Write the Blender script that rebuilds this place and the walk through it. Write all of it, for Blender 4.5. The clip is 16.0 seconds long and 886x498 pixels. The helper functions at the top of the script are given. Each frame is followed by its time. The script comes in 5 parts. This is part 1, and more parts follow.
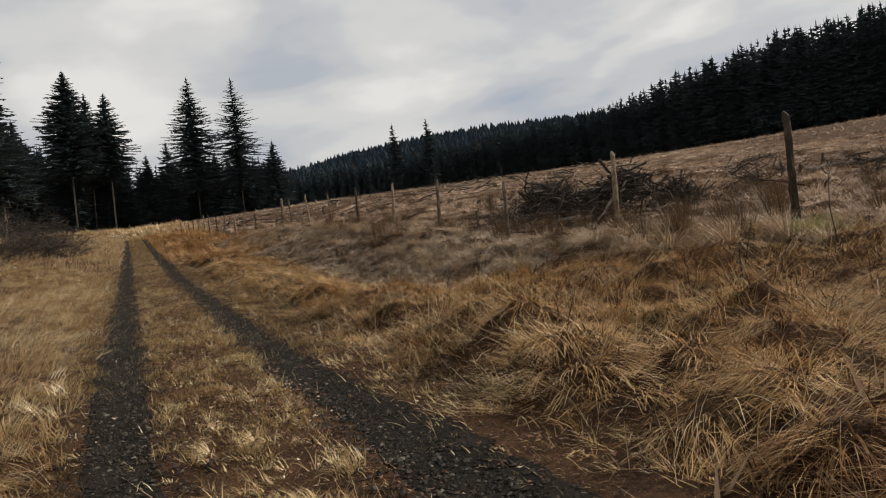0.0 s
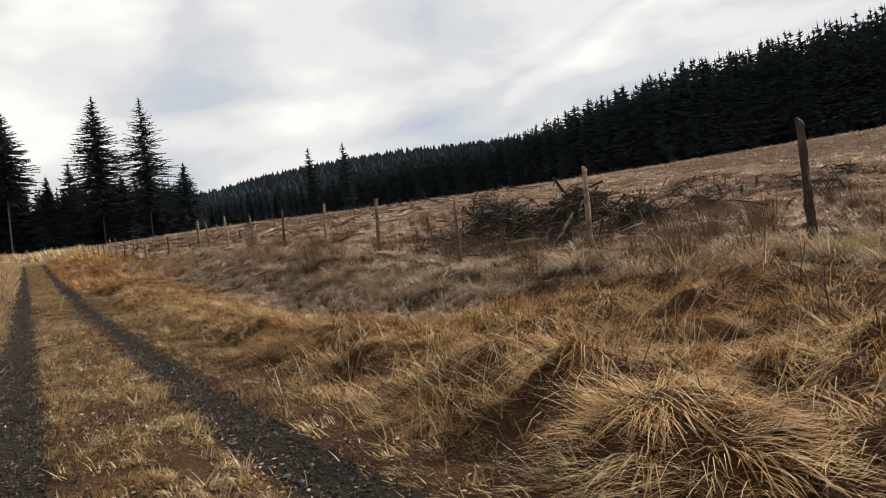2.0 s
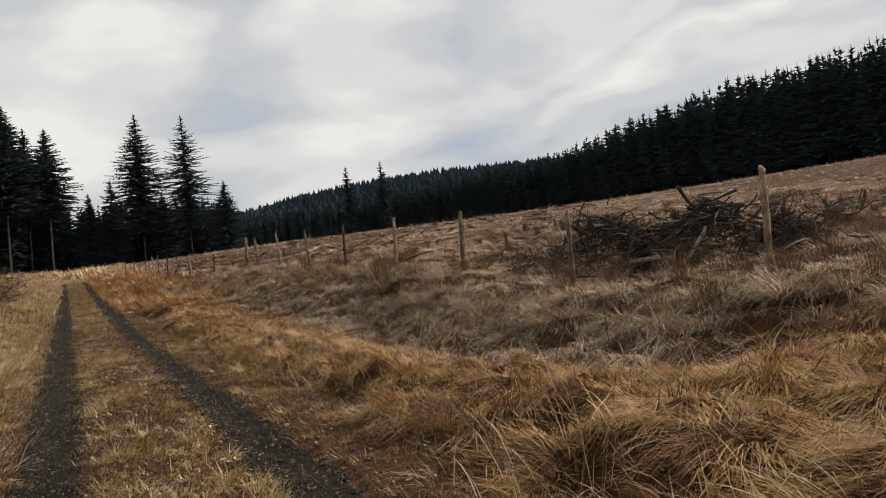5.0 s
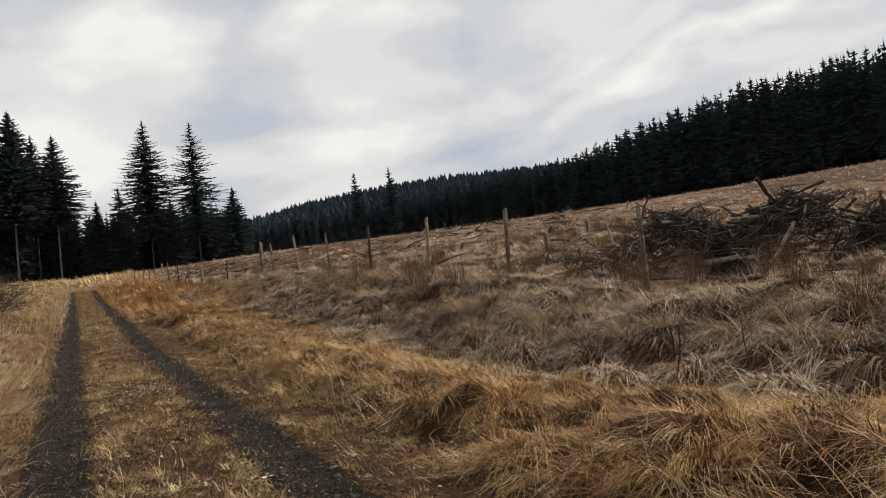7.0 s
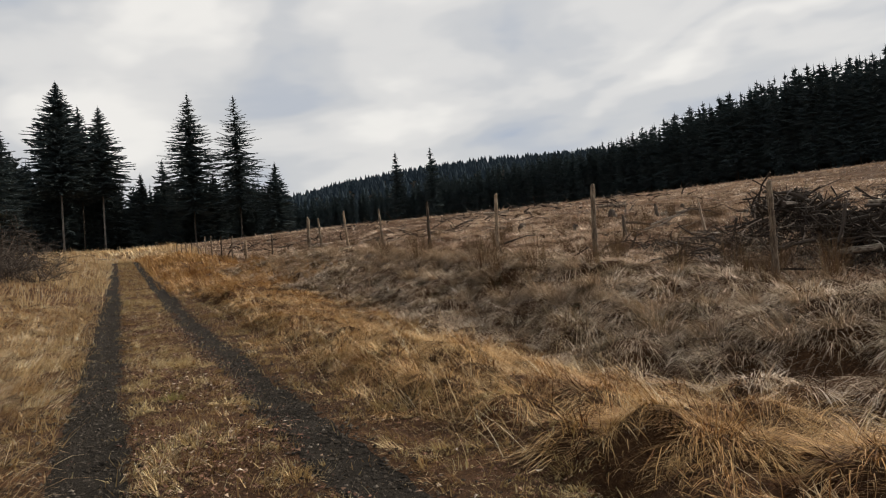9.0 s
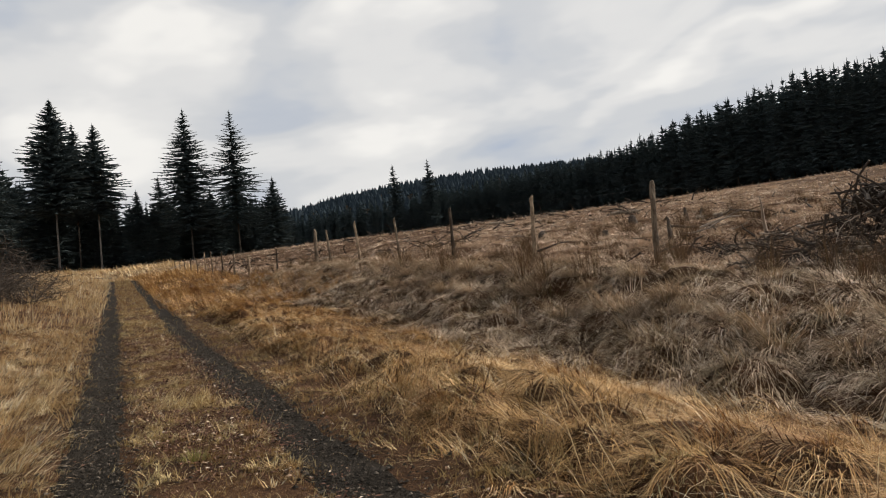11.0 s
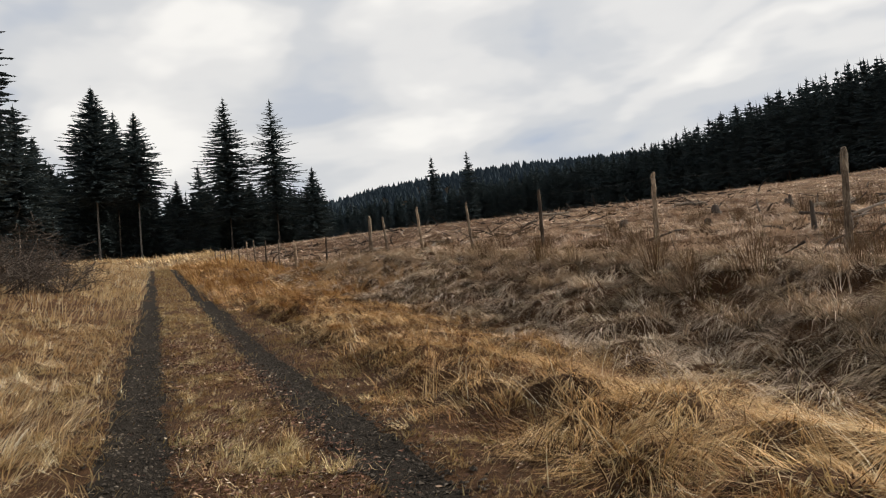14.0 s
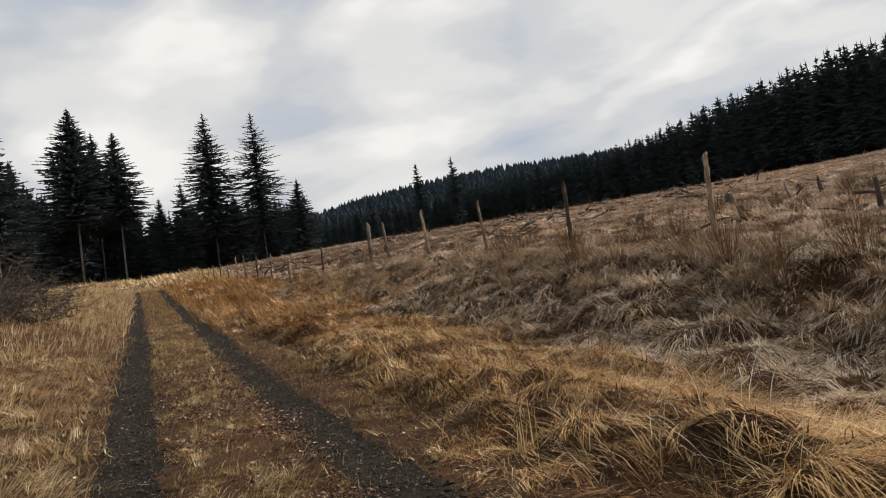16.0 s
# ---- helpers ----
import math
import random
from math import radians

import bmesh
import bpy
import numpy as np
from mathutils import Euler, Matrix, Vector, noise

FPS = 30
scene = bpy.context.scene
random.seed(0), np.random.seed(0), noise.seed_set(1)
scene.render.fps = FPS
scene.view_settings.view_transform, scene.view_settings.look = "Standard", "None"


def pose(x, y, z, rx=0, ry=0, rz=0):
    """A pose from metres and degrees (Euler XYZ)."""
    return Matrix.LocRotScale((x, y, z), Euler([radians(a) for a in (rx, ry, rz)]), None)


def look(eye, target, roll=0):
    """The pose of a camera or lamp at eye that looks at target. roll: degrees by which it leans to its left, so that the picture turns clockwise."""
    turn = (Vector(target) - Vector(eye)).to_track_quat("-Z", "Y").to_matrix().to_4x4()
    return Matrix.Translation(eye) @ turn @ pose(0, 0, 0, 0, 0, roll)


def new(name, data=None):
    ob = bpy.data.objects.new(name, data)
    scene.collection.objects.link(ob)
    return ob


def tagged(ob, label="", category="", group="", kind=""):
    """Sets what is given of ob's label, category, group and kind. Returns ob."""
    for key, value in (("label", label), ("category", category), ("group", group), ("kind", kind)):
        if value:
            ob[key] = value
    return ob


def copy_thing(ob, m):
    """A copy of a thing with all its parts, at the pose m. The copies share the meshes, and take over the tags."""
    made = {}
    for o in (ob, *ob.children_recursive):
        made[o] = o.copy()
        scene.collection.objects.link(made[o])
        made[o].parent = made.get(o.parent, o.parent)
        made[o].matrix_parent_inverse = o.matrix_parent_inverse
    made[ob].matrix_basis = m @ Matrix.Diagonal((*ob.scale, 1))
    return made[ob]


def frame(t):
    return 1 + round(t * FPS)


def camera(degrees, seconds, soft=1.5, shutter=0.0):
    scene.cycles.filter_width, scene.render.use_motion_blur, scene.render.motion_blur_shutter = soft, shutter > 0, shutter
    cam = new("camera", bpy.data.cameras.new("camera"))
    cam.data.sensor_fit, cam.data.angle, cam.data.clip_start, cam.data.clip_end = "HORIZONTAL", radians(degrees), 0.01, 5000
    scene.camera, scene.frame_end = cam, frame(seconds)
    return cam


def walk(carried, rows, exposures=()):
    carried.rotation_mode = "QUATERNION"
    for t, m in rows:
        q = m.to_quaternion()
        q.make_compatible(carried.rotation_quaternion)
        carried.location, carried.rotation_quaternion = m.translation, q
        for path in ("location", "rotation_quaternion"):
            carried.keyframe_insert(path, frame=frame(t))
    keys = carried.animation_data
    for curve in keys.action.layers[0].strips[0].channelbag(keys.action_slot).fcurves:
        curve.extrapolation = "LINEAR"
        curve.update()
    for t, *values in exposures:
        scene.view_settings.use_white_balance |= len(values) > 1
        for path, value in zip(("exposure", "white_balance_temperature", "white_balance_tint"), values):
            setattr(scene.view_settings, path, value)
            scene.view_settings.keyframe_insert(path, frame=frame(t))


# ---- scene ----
cam = camera(58.5, 16.0, 1.1)
PATH = [
    (0.0, pose(-0.000, 0.000, 1.340, 91.21, 6.71, -21.37)),
    (0.5, pose(0.002, 0.459, 1.333, 90.41, 5.52, -22.62)),
    (1.0, pose(0.043, 0.958, 1.408, 91.48, 5.77, -24.47)),
    (1.5, pose(0.009, 1.473, 1.463, 91.78, 6.83, -27.99)),
    (2.0, pose(0.011, 1.959, 1.478, 92.23, 7.14, -27.53)),
    (2.5, pose(-0.017, 2.465, 1.525, 93.65, 5.76, -28.03)),
    (3.0, pose(-0.031, 3.014, 1.569, 94.30, 5.76, -29.74)),
    (3.5, pose(-0.018, 3.564, 1.625, 94.40, 4.97, -25.98)),
    (6.0, pose(0.007, 6.273, 1.802, 93.76, 6.95, -25.29)),
    (6.5, pose(0.002, 6.760, 1.814, 93.39, 6.83, -25.23)),
    (7.0, pose(0.022, 7.254, 1.871, 94.51, 6.89, -24.63)),
    (7.5, pose(0.059, 7.825, 1.938, 94.90, 5.20, -22.17)),
    (8.0, pose(0.044, 8.306, 1.978, 94.08, 5.05, -24.00)),
    (8.5, pose(0.072, 8.844, 2.005, 94.48, 4.94, -23.08)),
    (9.0, pose(0.051, 9.334, 2.008, 93.49, 4.98, -22.08)),
    (9.5, pose(0.038, 9.807, 2.034, 93.47, 6.35, -22.04)),
    (12.0, pose(0.015, 12.553, 2.234, 95.31, 5.64, -21.87)),
    (12.5, pose(0.042, 13.120, 2.294, 95.81, 5.46, -20.24)),
    (13.0, pose(0.017, 13.675, 2.318, 95.73, 4.95, -20.57)),
    (13.5, pose(-0.003, 14.262, 2.320, 95.41, 5.54, -19.53)),
    (14.0, pose(-0.001, 14.768, 2.355, 94.15, 5.27, -19.79)),
    (14.5, pose(-0.032, 15.248, 2.444, 94.65, 4.53, -21.07)),
    (15.0, pose(-0.033, 15.820, 2.468, 95.27, 5.21, -19.85)),
    (15.5, pose(-0.028, 16.318, 2.477, 95.02, 6.18, -18.80)),
    (16.0, pose(-0.001, 16.816, 2.516, 94.53, 8.19, -20.55)),
]
walk(cam, PATH, [(0.0, -0.3), (0.6, -0.03), (1.1, 0.12), (2.0, 0.1), (2.5, -0.02), (3.0, -0.27), (3.5, -0.25), (6.0, -0.1), (7.5, -0.06), (9.0, -0.14), (9.5, -0.1), (12.0, -0.05), (12.5, 0.0), (15.5, 0.0), (16.0, -0.06)])

# ---- light ----
world = bpy.data.worlds.new("world")
scene.world = world
world.use_nodes = True


def nodes_of(tree):
    tree.nodes.clear()

    def add(kind, **values):
        n = tree.nodes.new(kind)
        for key, value in values.items():
            if key in n.inputs:
                n.inputs[key].default_value = value
            else:
                setattr(n, key, value)
        return n

    return add, tree.links.new


def ramp(add, stops, mode="LINEAR"):
    n = add("ShaderNodeValToRGB")
    n.color_ramp.interpolation = mode
    el = n.color_ramp.elements
    while len(el) < len(stops):
        el.new(0.5)
    for e, (p, c) in zip(el, stops):
        e.position = p
        e.color = (*c, 1)
    return n


SUN_AZ, SUN_EL = radians(88), radians(31)      # clockwise from +y, above the horizon


def toward(az, el):
    """Unit vector to a place in the sky, degrees clockwise from +y and above the horizon."""
    a, e = radians(az), radians(el)
    return Vector((math.sin(a) * math.cos(e), math.cos(a) * math.cos(e), math.sin(e)))


def build_world():
    add, link = nodes_of(world.node_tree)
    sky = add("ShaderNodeTexSky", sky_type="NISHITA", sun_disc=False, sun_elevation=SUN_EL, sun_rotation=SUN_AZ, dust_density=2.0)
    co = add("ShaderNodeTexCoord")

    def math_of(kind, a, b=0.0):
        n = add("ShaderNodeMath", operation=kind)
        for value, i in ((a, 0), (b, 1)):
            if isinstance(value, (int, float)):
                n.inputs[i].default_value = value
            else:
                link(value, n.inputs[i])
        return n.outputs[0]

    def along(v):
        n = add("ShaderNodeVectorMath", operation="DOT_PRODUCT")
        link(bent_way, n.inputs[0])
        n.inputs[1].default_value = v
        return n.outputs["Value"]

    def clouds(scale, detail, rough, stretch, turn, shift):
        mp = add("ShaderNodeMapping")
        mp.inputs["Rotation"].default_value = turn
        mp.inputs["Scale"].default_value = stretch
        mp.inputs["Location"].default_value = shift
        link(co.outputs["Generated"], mp.inputs[0])
        n = add("ShaderNodeTexNoise", Scale=scale, Detail=detail, Roughness=rough, Distortion=0.25)
        link(mp.outputs[0], n.inputs["Vector"])
        return n

    def puff(az, el, wide, soft):
        """How much a direction lies within a soft round cloud."""
        c = along(toward(az, el))
        r = add("ShaderNodeMapRange", interpolation_type="SMOOTHSTEP")
        link(c, r.inputs[0])
        r.inputs[1].default_value, r.inputs[2].default_value = math.cos(radians(wide + soft)), math.cos(radians(max(wide - soft, 0.0)))
        return r.outputs[0]

    def streak(p, q, wide, reach):
        """A feathered band of cloud from p to q."""
        a, b = toward(*p), toward(*q)
        n = along(a.cross(b).normalized())
        r = add("ShaderNodeMapRange", interpolation_type="SMOOTHSTEP")
        link(math_of("ABSOLUTE", n), r.inputs[0])
        r.inputs[1].default_value, r.inputs[2].default_value = math.sin(radians(wide)), 0.0
        r.inputs[3].default_value, r.inputs[4].default_value = 0.0, 1.0
        mid = (a + b).normalized()
        e = add("ShaderNodeMapRange", interpolation_type="SMOOTHSTEP")
        link(along(mid), e.inputs[0])
        e.inputs[1].default_value, e.inputs[2].default_value = math.cos(radians(reach)), math.cos(radians(reach * 0.15))
        return math_of("MULTIPLY", r.outputs[0], e.outputs[0])

    # the edges of the clouds wander
    wobble = clouds(6.0, 3.0, 0.5, (1, 1, 1.6), (0, 0, 0), (3.1, 0.4, 0.0))
    off = add("ShaderNodeVectorMath", operation="SUBTRACT")
    link(wobble.outputs["Color"], off.inputs[0])
    off.inputs[1].default_value = (0.5, 0.5, 0.5)
    small = add("ShaderNodeVectorMath", operation="SCALE")
    link(off.outputs[0], small.inputs[0])
    small.inputs["Scale"].default_value = 0.1
    way = add("ShaderNodeVectorMath", operation="ADD")
    link(co.outputs["Generated"], way.inputs[0])
    link(small.outputs[0], way.inputs[1])
    unit = add("ShaderNodeVectorMath", operation="NORMALIZE")
    link(way.outputs[0], unit.inputs[0])
    bent_way = unit.outputs[0]

    big = clouds(3.2, 4.0, 0.5, (1.0, 1.0, 2.6), (0, radians(14), radians(20)), (0.7, 1.9, 0.3))
    fine = clouds(8.0, 3.0, 0.45, (1.0, 1.0, 3.0), (0, radians(22), radians(20)), (2.3, 0.2, 1.1))
    level = math_of("ADD", math_of("MULTIPLY", big.outputs[0], 0.76), math_of("MULTIPLY", fine.outputs[0], 0.20))
    for weight, shape in ((0.13, puff(5.5, 20.5, 3.5, 3.2)), (0.10, puff(-1.5, 17, 3.5, 3.5)), (0.06, puff(20, 17, 4, 5)), (-0.25, puff(11.5, 25.5, 3.2, 3.4)), (-0.10, puff(-2, 24, 2.5, 3)), (-0.05, puff(27, 13, 5, 6)),
                          (0.05, puff(46, 15, 8, 7)), (0.16, streak((35, 13.2), (53, 17.8), 1.5, 15)), (0.07, streak((28, 13.6), (48, 19), 1.6, 14)), (0.05, streak((10, 8), (40, 10.2), 1.8, 22))):
        level = math_of("ADD", level, math_of("MULTIPLY", shape, weight))
    tone = ramp(add, [(0.30, (0.42, 0.49, 0.62)), (0.39, (0.56, 0.595, 0.655)), (0.47, (0.68, 0.69, 0.705)), (0.56, (0.82, 0.81, 0.795)), (0.68, (0.99, 0.965, 0.92))], "EASE")
    link(level, tone.inputs[0])
    blue = add("ShaderNodeVectorMath", operation="SCALE")
    link(sky.outputs[0], blue.inputs[0])
    blue.inputs["Scale"].default_value = 0.10
    mix = add("ShaderNodeMix", data_type="RGBA")
    mix.inputs[0].default_value = 0.94
    link(blue.outputs[0], mix.inputs[6])
    link(tone.outputs[0], mix.inputs[7])
    back = add("ShaderNodeBackground", Strength=1.0)
    link(mix.outputs[2], back.inputs[0])
    out = add("ShaderNodeOutputWorld")
    link(back.outputs[0], out.inputs[0])


build_world()
sun = new("sun", bpy.data.lights.new("sun", "SUN"))
sun.data.energy, sun.data.angle, sun.data.color = 5.0, radians(2.5), (1.0, 0.88, 0.74)
sun.matrix_world = look((0, 0, 60), Vector((0, 0, 60)) - Vector((math.sin(SUN_AZ) * math.cos(SUN_EL), math.cos(SUN_AZ) * math.cos(SUN_EL), math.sin(SUN_EL))))

# ---- materials ----


def surface(name, build, rough=0.9, spec=0.2):
    """A principled material whose colour and height come from build(add, link) -> (colour socket, height socket or None, bump distance)."""
    m = bpy.data.materials.new(name)
    m.use_nodes = True
    add, link = nodes_of(m.node_tree)
    colour, height, depth = build(add, link)
    bs = add("ShaderNodeBsdfPrincipled", Roughness=rough)
    bs.inputs["Specular IOR Level"].default_value = spec
    link(colour, bs.inputs["Base Color"])
    if height is not None:
        bump = add("ShaderNodeBump", Strength=1.0, Distance=depth)
        link(height, bump.inputs["Height"])
        link(bump.outputs[0], bs.inputs["Normal"])
    out = add("ShaderNodeOutputMaterial")
    link(bs.outputs[0], out.inputs[0])
    return m


def noise_of(add, link, scale, detail=4.0, rough=0.55, stretch=None, space="Object", distortion=0.0):
    co = add("ShaderNodeTexCoord")
    n = add("ShaderNodeTexNoise", Scale=scale, Detail=detail, Roughness=rough, Distortion=distortion)
    if stretch:
        mp = add("ShaderNodeMapping")
        mp.inputs["Scale"].default_value = stretch
        link(co.outputs[space], mp.inputs[0])
        link(mp.outputs[0], n.inputs["Vector"])
    else:
        link(co.outputs[space], n.inputs["Vector"])
    return n.outputs[0]


def mixed(add, link, fac, a, b, blend="MIX"):
    n = add("ShaderNodeMix", data_type="RGBA", blend_type=blend)
    for value, i in ((fac, 0), (a, 6), (b, 7)):
        if isinstance(value, (int, float)):
            n.inputs[i].default_value = value
        elif isinstance(value, tuple):
            n.inputs[i].default_value = (*value, 1)
        else:
            link(value, n.inputs[i])
    return n.outputs[2]


def grass_material(name, stops, patch, patch_stops, patch_scale=0.7, amount=0.5, leafy=0.25, spec=0.2, locks=True):
    """Blades: one tone a blade and lock from stops, pulled towards the tone of its patch of ground."""
    m = bpy.data.materials.new(name)
    m.use_nodes = True
    add, link = nodes_of(m.node_tree)
    geo = add("ShaderNodeNewGeometry")
    # tones of locks and blades crowd round the middle, so the stops do too
    tone = ramp(add, [(0.5 + (p - 0.5) * 0.62, c) for p, c in stops] if locks else stops)
    if locks:
        lock = add("ShaderNodeAttribute", attribute_name="tone")
        half = add("ShaderNodeMix", data_type="FLOAT")
        half.inputs[0].default_value = 0.5
        link(geo.outputs["Random Per Island"], half.inputs[2])
        link(lock.outputs["Fac"], half.inputs[3])
        link(half.outputs[0], tone.inputs[0])
    else:
        link(geo.outputs["Random Per Island"], tone.inputs[0])
    nz = noise_of(add, link, patch_scale, 3.0)
    wide = noise_of(add, link, patch_scale * 0.28, 2.0)
    both = add("ShaderNodeMix", data_type="FLOAT")
    both.inputs[0].default_value = 0.4
    link(nz, both.inputs[2])
    link(wide, both.inputs[3])
    pr = ramp(add, patch_stops)
    link(both.outputs[0], pr.inputs[0])
    colour = mixed(add, link, amount, tone.outputs[0], pr.outputs[0])
    bs = add("ShaderNodeBsdfPrincipled", Roughness=0.65)
    bs.inputs["Specular IOR Level"].default_value = spec
    link(colour, bs.inputs["Base Color"])
    tr = add("ShaderNodeBsdfTranslucent")
    link(colour, tr.inputs["Color"])
    mx = add("ShaderNodeMixShader")
    mx.inputs[0].default_value = leafy
    link(bs.outputs[0], mx.inputs[1])
    link(tr.outputs[0], mx.inputs[2])
    out = add("ShaderNodeOutputMaterial")
    link(mx.outputs[0], out.inputs[0])
    return m


STRAW = grass_material("straw_grass",
                       [(0.0, (0.031, 0.012, 0.006)), (0.24, (0.119, 0.053, 0.019)), (0.48, (0.347, 0.186, 0.068)), (0.70, (0.674, 0.429, 0.181)), (1.0, (0.884, 0.697, 0.433))],
                       None, [(0.36, (0.127, 0.040, 0.014)), (0.45, (0.310, 0.141, 0.049)), (0.50, (0.529, 0.312, 0.116)), (0.57, (0.674, 0.448, 0.188)), (0.70, (0.365, 0.248, 0.087))], 1.9, 0.30, 0.10)
SHORT = grass_material("short_grass",
                       [(0.0, (0.068, 0.034, 0.015)), (0.25, (0.261, 0.158, 0.073)), (0.55, (0.550, 0.425, 0.220)), (0.82, (0.754, 0.654, 0.391)), (1.0, (0.868, 0.849, 0.635))],
                       None, [(0.36, (0.163, 0.072, 0.032)), (0.45, (0.414, 0.245, 0.109)), (0.54, (0.694, 0.545, 0.275)), (0.74, (0.520, 0.469, 0.220))], 2.2, 0.40, 0.12)
FROST = grass_material("frosted_grass",
                       [(0.0, (0.031, 0.022, 0.014)), (0.26, (0.113, 0.081, 0.048)), (0.50, (0.327, 0.240, 0.157)), (0.74, (0.656, 0.505, 0.370)), (1.0, (0.902, 0.808, 0.678))],
                       None, [(0.34, (0.174, 0.136, 0.070)), (0.43, (0.410, 0.316, 0.181)), (0.54, (0.800, 0.615, 0.449)), (0.66, (0.574, 0.421, 0.273)), (0.76, (0.472, 0.258, 0.119))], 1.5, 0.34, 0.12)
FIELD = grass_material("field_grass",
                       [(0.0, (0.097, 0.061, 0.048)), (0.35, (0.307, 0.210, 0.149)), (0.7, (0.598, 0.457, 0.340)), (1.0, (0.941, 0.860, 0.714))],
                       None, [(0.38, (0.138, 0.085, 0.063)), (0.46, (0.453, 0.320, 0.226)), (0.56, (0.905, 0.721, 0.540)), (0.68, (0.324, 0.205, 0.144))], 0.55, 0.55, 0.12)
BLEACHED = grass_material("bleached_grass",
                          [(0.0, (0.110, 0.054, 0.023)), (0.2, (0.351, 0.207, 0.088)), (0.5, (0.681, 0.508, 0.284)), (0.8, (0.900, 0.759, 0.496)), (1.0, (0.970, 0.959, 0.774))],
                          None, [(0.36, (0.285, 0.134, 0.054)), (0.45, (0.571, 0.373, 0.187)), (0.55, (0.878, 0.704, 0.423)), (0.74, (0.659, 0.569, 0.302))], 1.7, 0.36, 0.15)
# rust-brown dead grass, its colour deepened to stand in for shade under overhangs
RUST_SHADE = grass_material("shaded_rusty_litter",
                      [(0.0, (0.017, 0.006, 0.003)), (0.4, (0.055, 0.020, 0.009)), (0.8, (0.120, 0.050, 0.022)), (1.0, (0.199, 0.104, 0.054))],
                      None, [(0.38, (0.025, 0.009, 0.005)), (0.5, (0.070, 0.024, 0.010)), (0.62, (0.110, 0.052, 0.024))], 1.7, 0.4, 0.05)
RUSH = grass_material("rush_stems",
                      [(0.0, (0.05, 0.027, 0.016)), (0.5, (0.11, 0.065, 0.034)), (0.85, (0.20, 0.125, 0.062)), (1.0, (0.19, 0.18, 0.08))],
                      None, [(0.4, (0.07, 0.04, 0.022)), (0.6, (0.13, 0.09, 0.045))], 0.5, 0.4, 0.15)
GREEN = grass_material("green_grass",
                       [(0.0, (0.12, 0.14, 0.04)), (0.5, (0.24, 0.25, 0.08)), (0.85, (0.38, 0.34, 0.14)), (1.0, (0.55, 0.44, 0.22))],
                       None, [(0.4, (0.2, 0.2, 0.06)), (0.6, (0.3, 0.28, 0.1))], 0.9, 0.4)
NEEDLE = grass_material("spruce_needles",
                        [(0.0, (0.059, 0.079, 0.088)), (0.6, (0.086, 0.115, 0.120)), (1.0, (0.119, 0.144, 0.136))],
                        None, [(0.4, (0.062, 0.086, 0.096)), (0.6, (0.104, 0.126, 0.124))], 0.15, 0.45, 0.08, 0.0, False)
# the blue of distant haze is mixed into the hill's needle colour
HAZY_NEEDLE = grass_material("hazy_hill_needles",
                            [(0.0, (0.022, 0.032, 0.041)), (1.0, (0.037, 0.050, 0.062))],
                            None, [(0.4, (0.024, 0.035, 0.044)), (0.6, (0.035, 0.048, 0.060))], 0.02, 0.5, 0.05, 0.0, False)


def soil(add, link):
    grain = noise_of(add, link, 34.0, 7.0, 0.8)
    patch = noise_of(add, link, 1.6, 5.0, 0.6)
    a = ramp(add, [(0.36, (0.010, 0.006, 0.004)), (0.52, (0.07, 0.036, 0.016)), (0.66, (0.25, 0.145, 0.065))])
    link(grain, a.inputs[0])
    b = ramp(add, [(0.36, (0.024, 0.014, 0.009)), (0.5, (0.068, 0.036, 0.020)), (0.62, (0.115, 0.062, 0.034))])
    link(patch, b.inputs[0])
    return mixed(add, link, 0.5, a.outputs[0], b.outputs[0]), grain, 0.03


def gravel(add, link):
    grain = noise_of(add, link, 90.0, 6.0, 0.85)
    patch = noise_of(add, link, 2.2, 4.0, 0.6)
    a = ramp(add, [(0.38, (0.003, 0.0027, 0.0023)), (0.53, (0.017, 0.0147, 0.012)), (0.66, (0.10, 0.088, 0.072))])
    link(grain, a.inputs[0])
    b = ramp(add, [(0.4, (0.016, 0.0125, 0.009)), (0.62, (0.038, 0.031, 0.024))])
    link(patch, b.inputs[0])
    return mixed(add, link, 0.45, a.outputs[0], b.outputs[0]), grain, 0.012


def stone(add, link):
    info = add("ShaderNodeNewGeometry")
    t = ramp(add, [(0.0, (0.010, 0.009, 0.0075)), (0.6, (0.034, 0.029, 0.023)), (0.95, (0.085, 0.073, 0.060)), (1.0, (0.22, 0.19, 0.155))])
    link(info.outputs["Random Per Island"], t.inputs[0])
    n = noise_of(add, link, 120.0, 3.0)
    return mixed(add, link, 0.25, t.outputs[0], (0.06, 0.05, 0.04)), n, 0.003


def litter(add, link):
    info = add("ShaderNodeNewGeometry")
    t = ramp(add, [(0.0, (0.035, 0.017, 0.012)), (0.45, (0.11, 0.052, 0.033)), (0.80, (0.20, 0.105, 0.066)), (0.94, (0.40, 0.28, 0.19)), (1.0, (0.72, 0.62, 0.50))])
    link(info.outputs["Random Per Island"], t.inputs[0])
    return t.outputs[0], None, 0


def post_wood(low, mid, high):
    def build(add, link):
        grain = noise_of(add, link, 9.0, 6.0, 0.65, (9.0, 9.0, 0.7))
        patch = noise_of(add, link, 2.5, 4.0, 0.6)
        a = ramp(add, [(0.36, low), (0.52, mid), (0.68, high)])
        link(grain, a.inputs[0])
        b = ramp(add, [(0.44, low), (0.60, high)])
        link(patch, b.inputs[0])
        return mixed(add, link, 0.35, a.outputs[0], b.outputs[0]), grain, 0.012

    return build


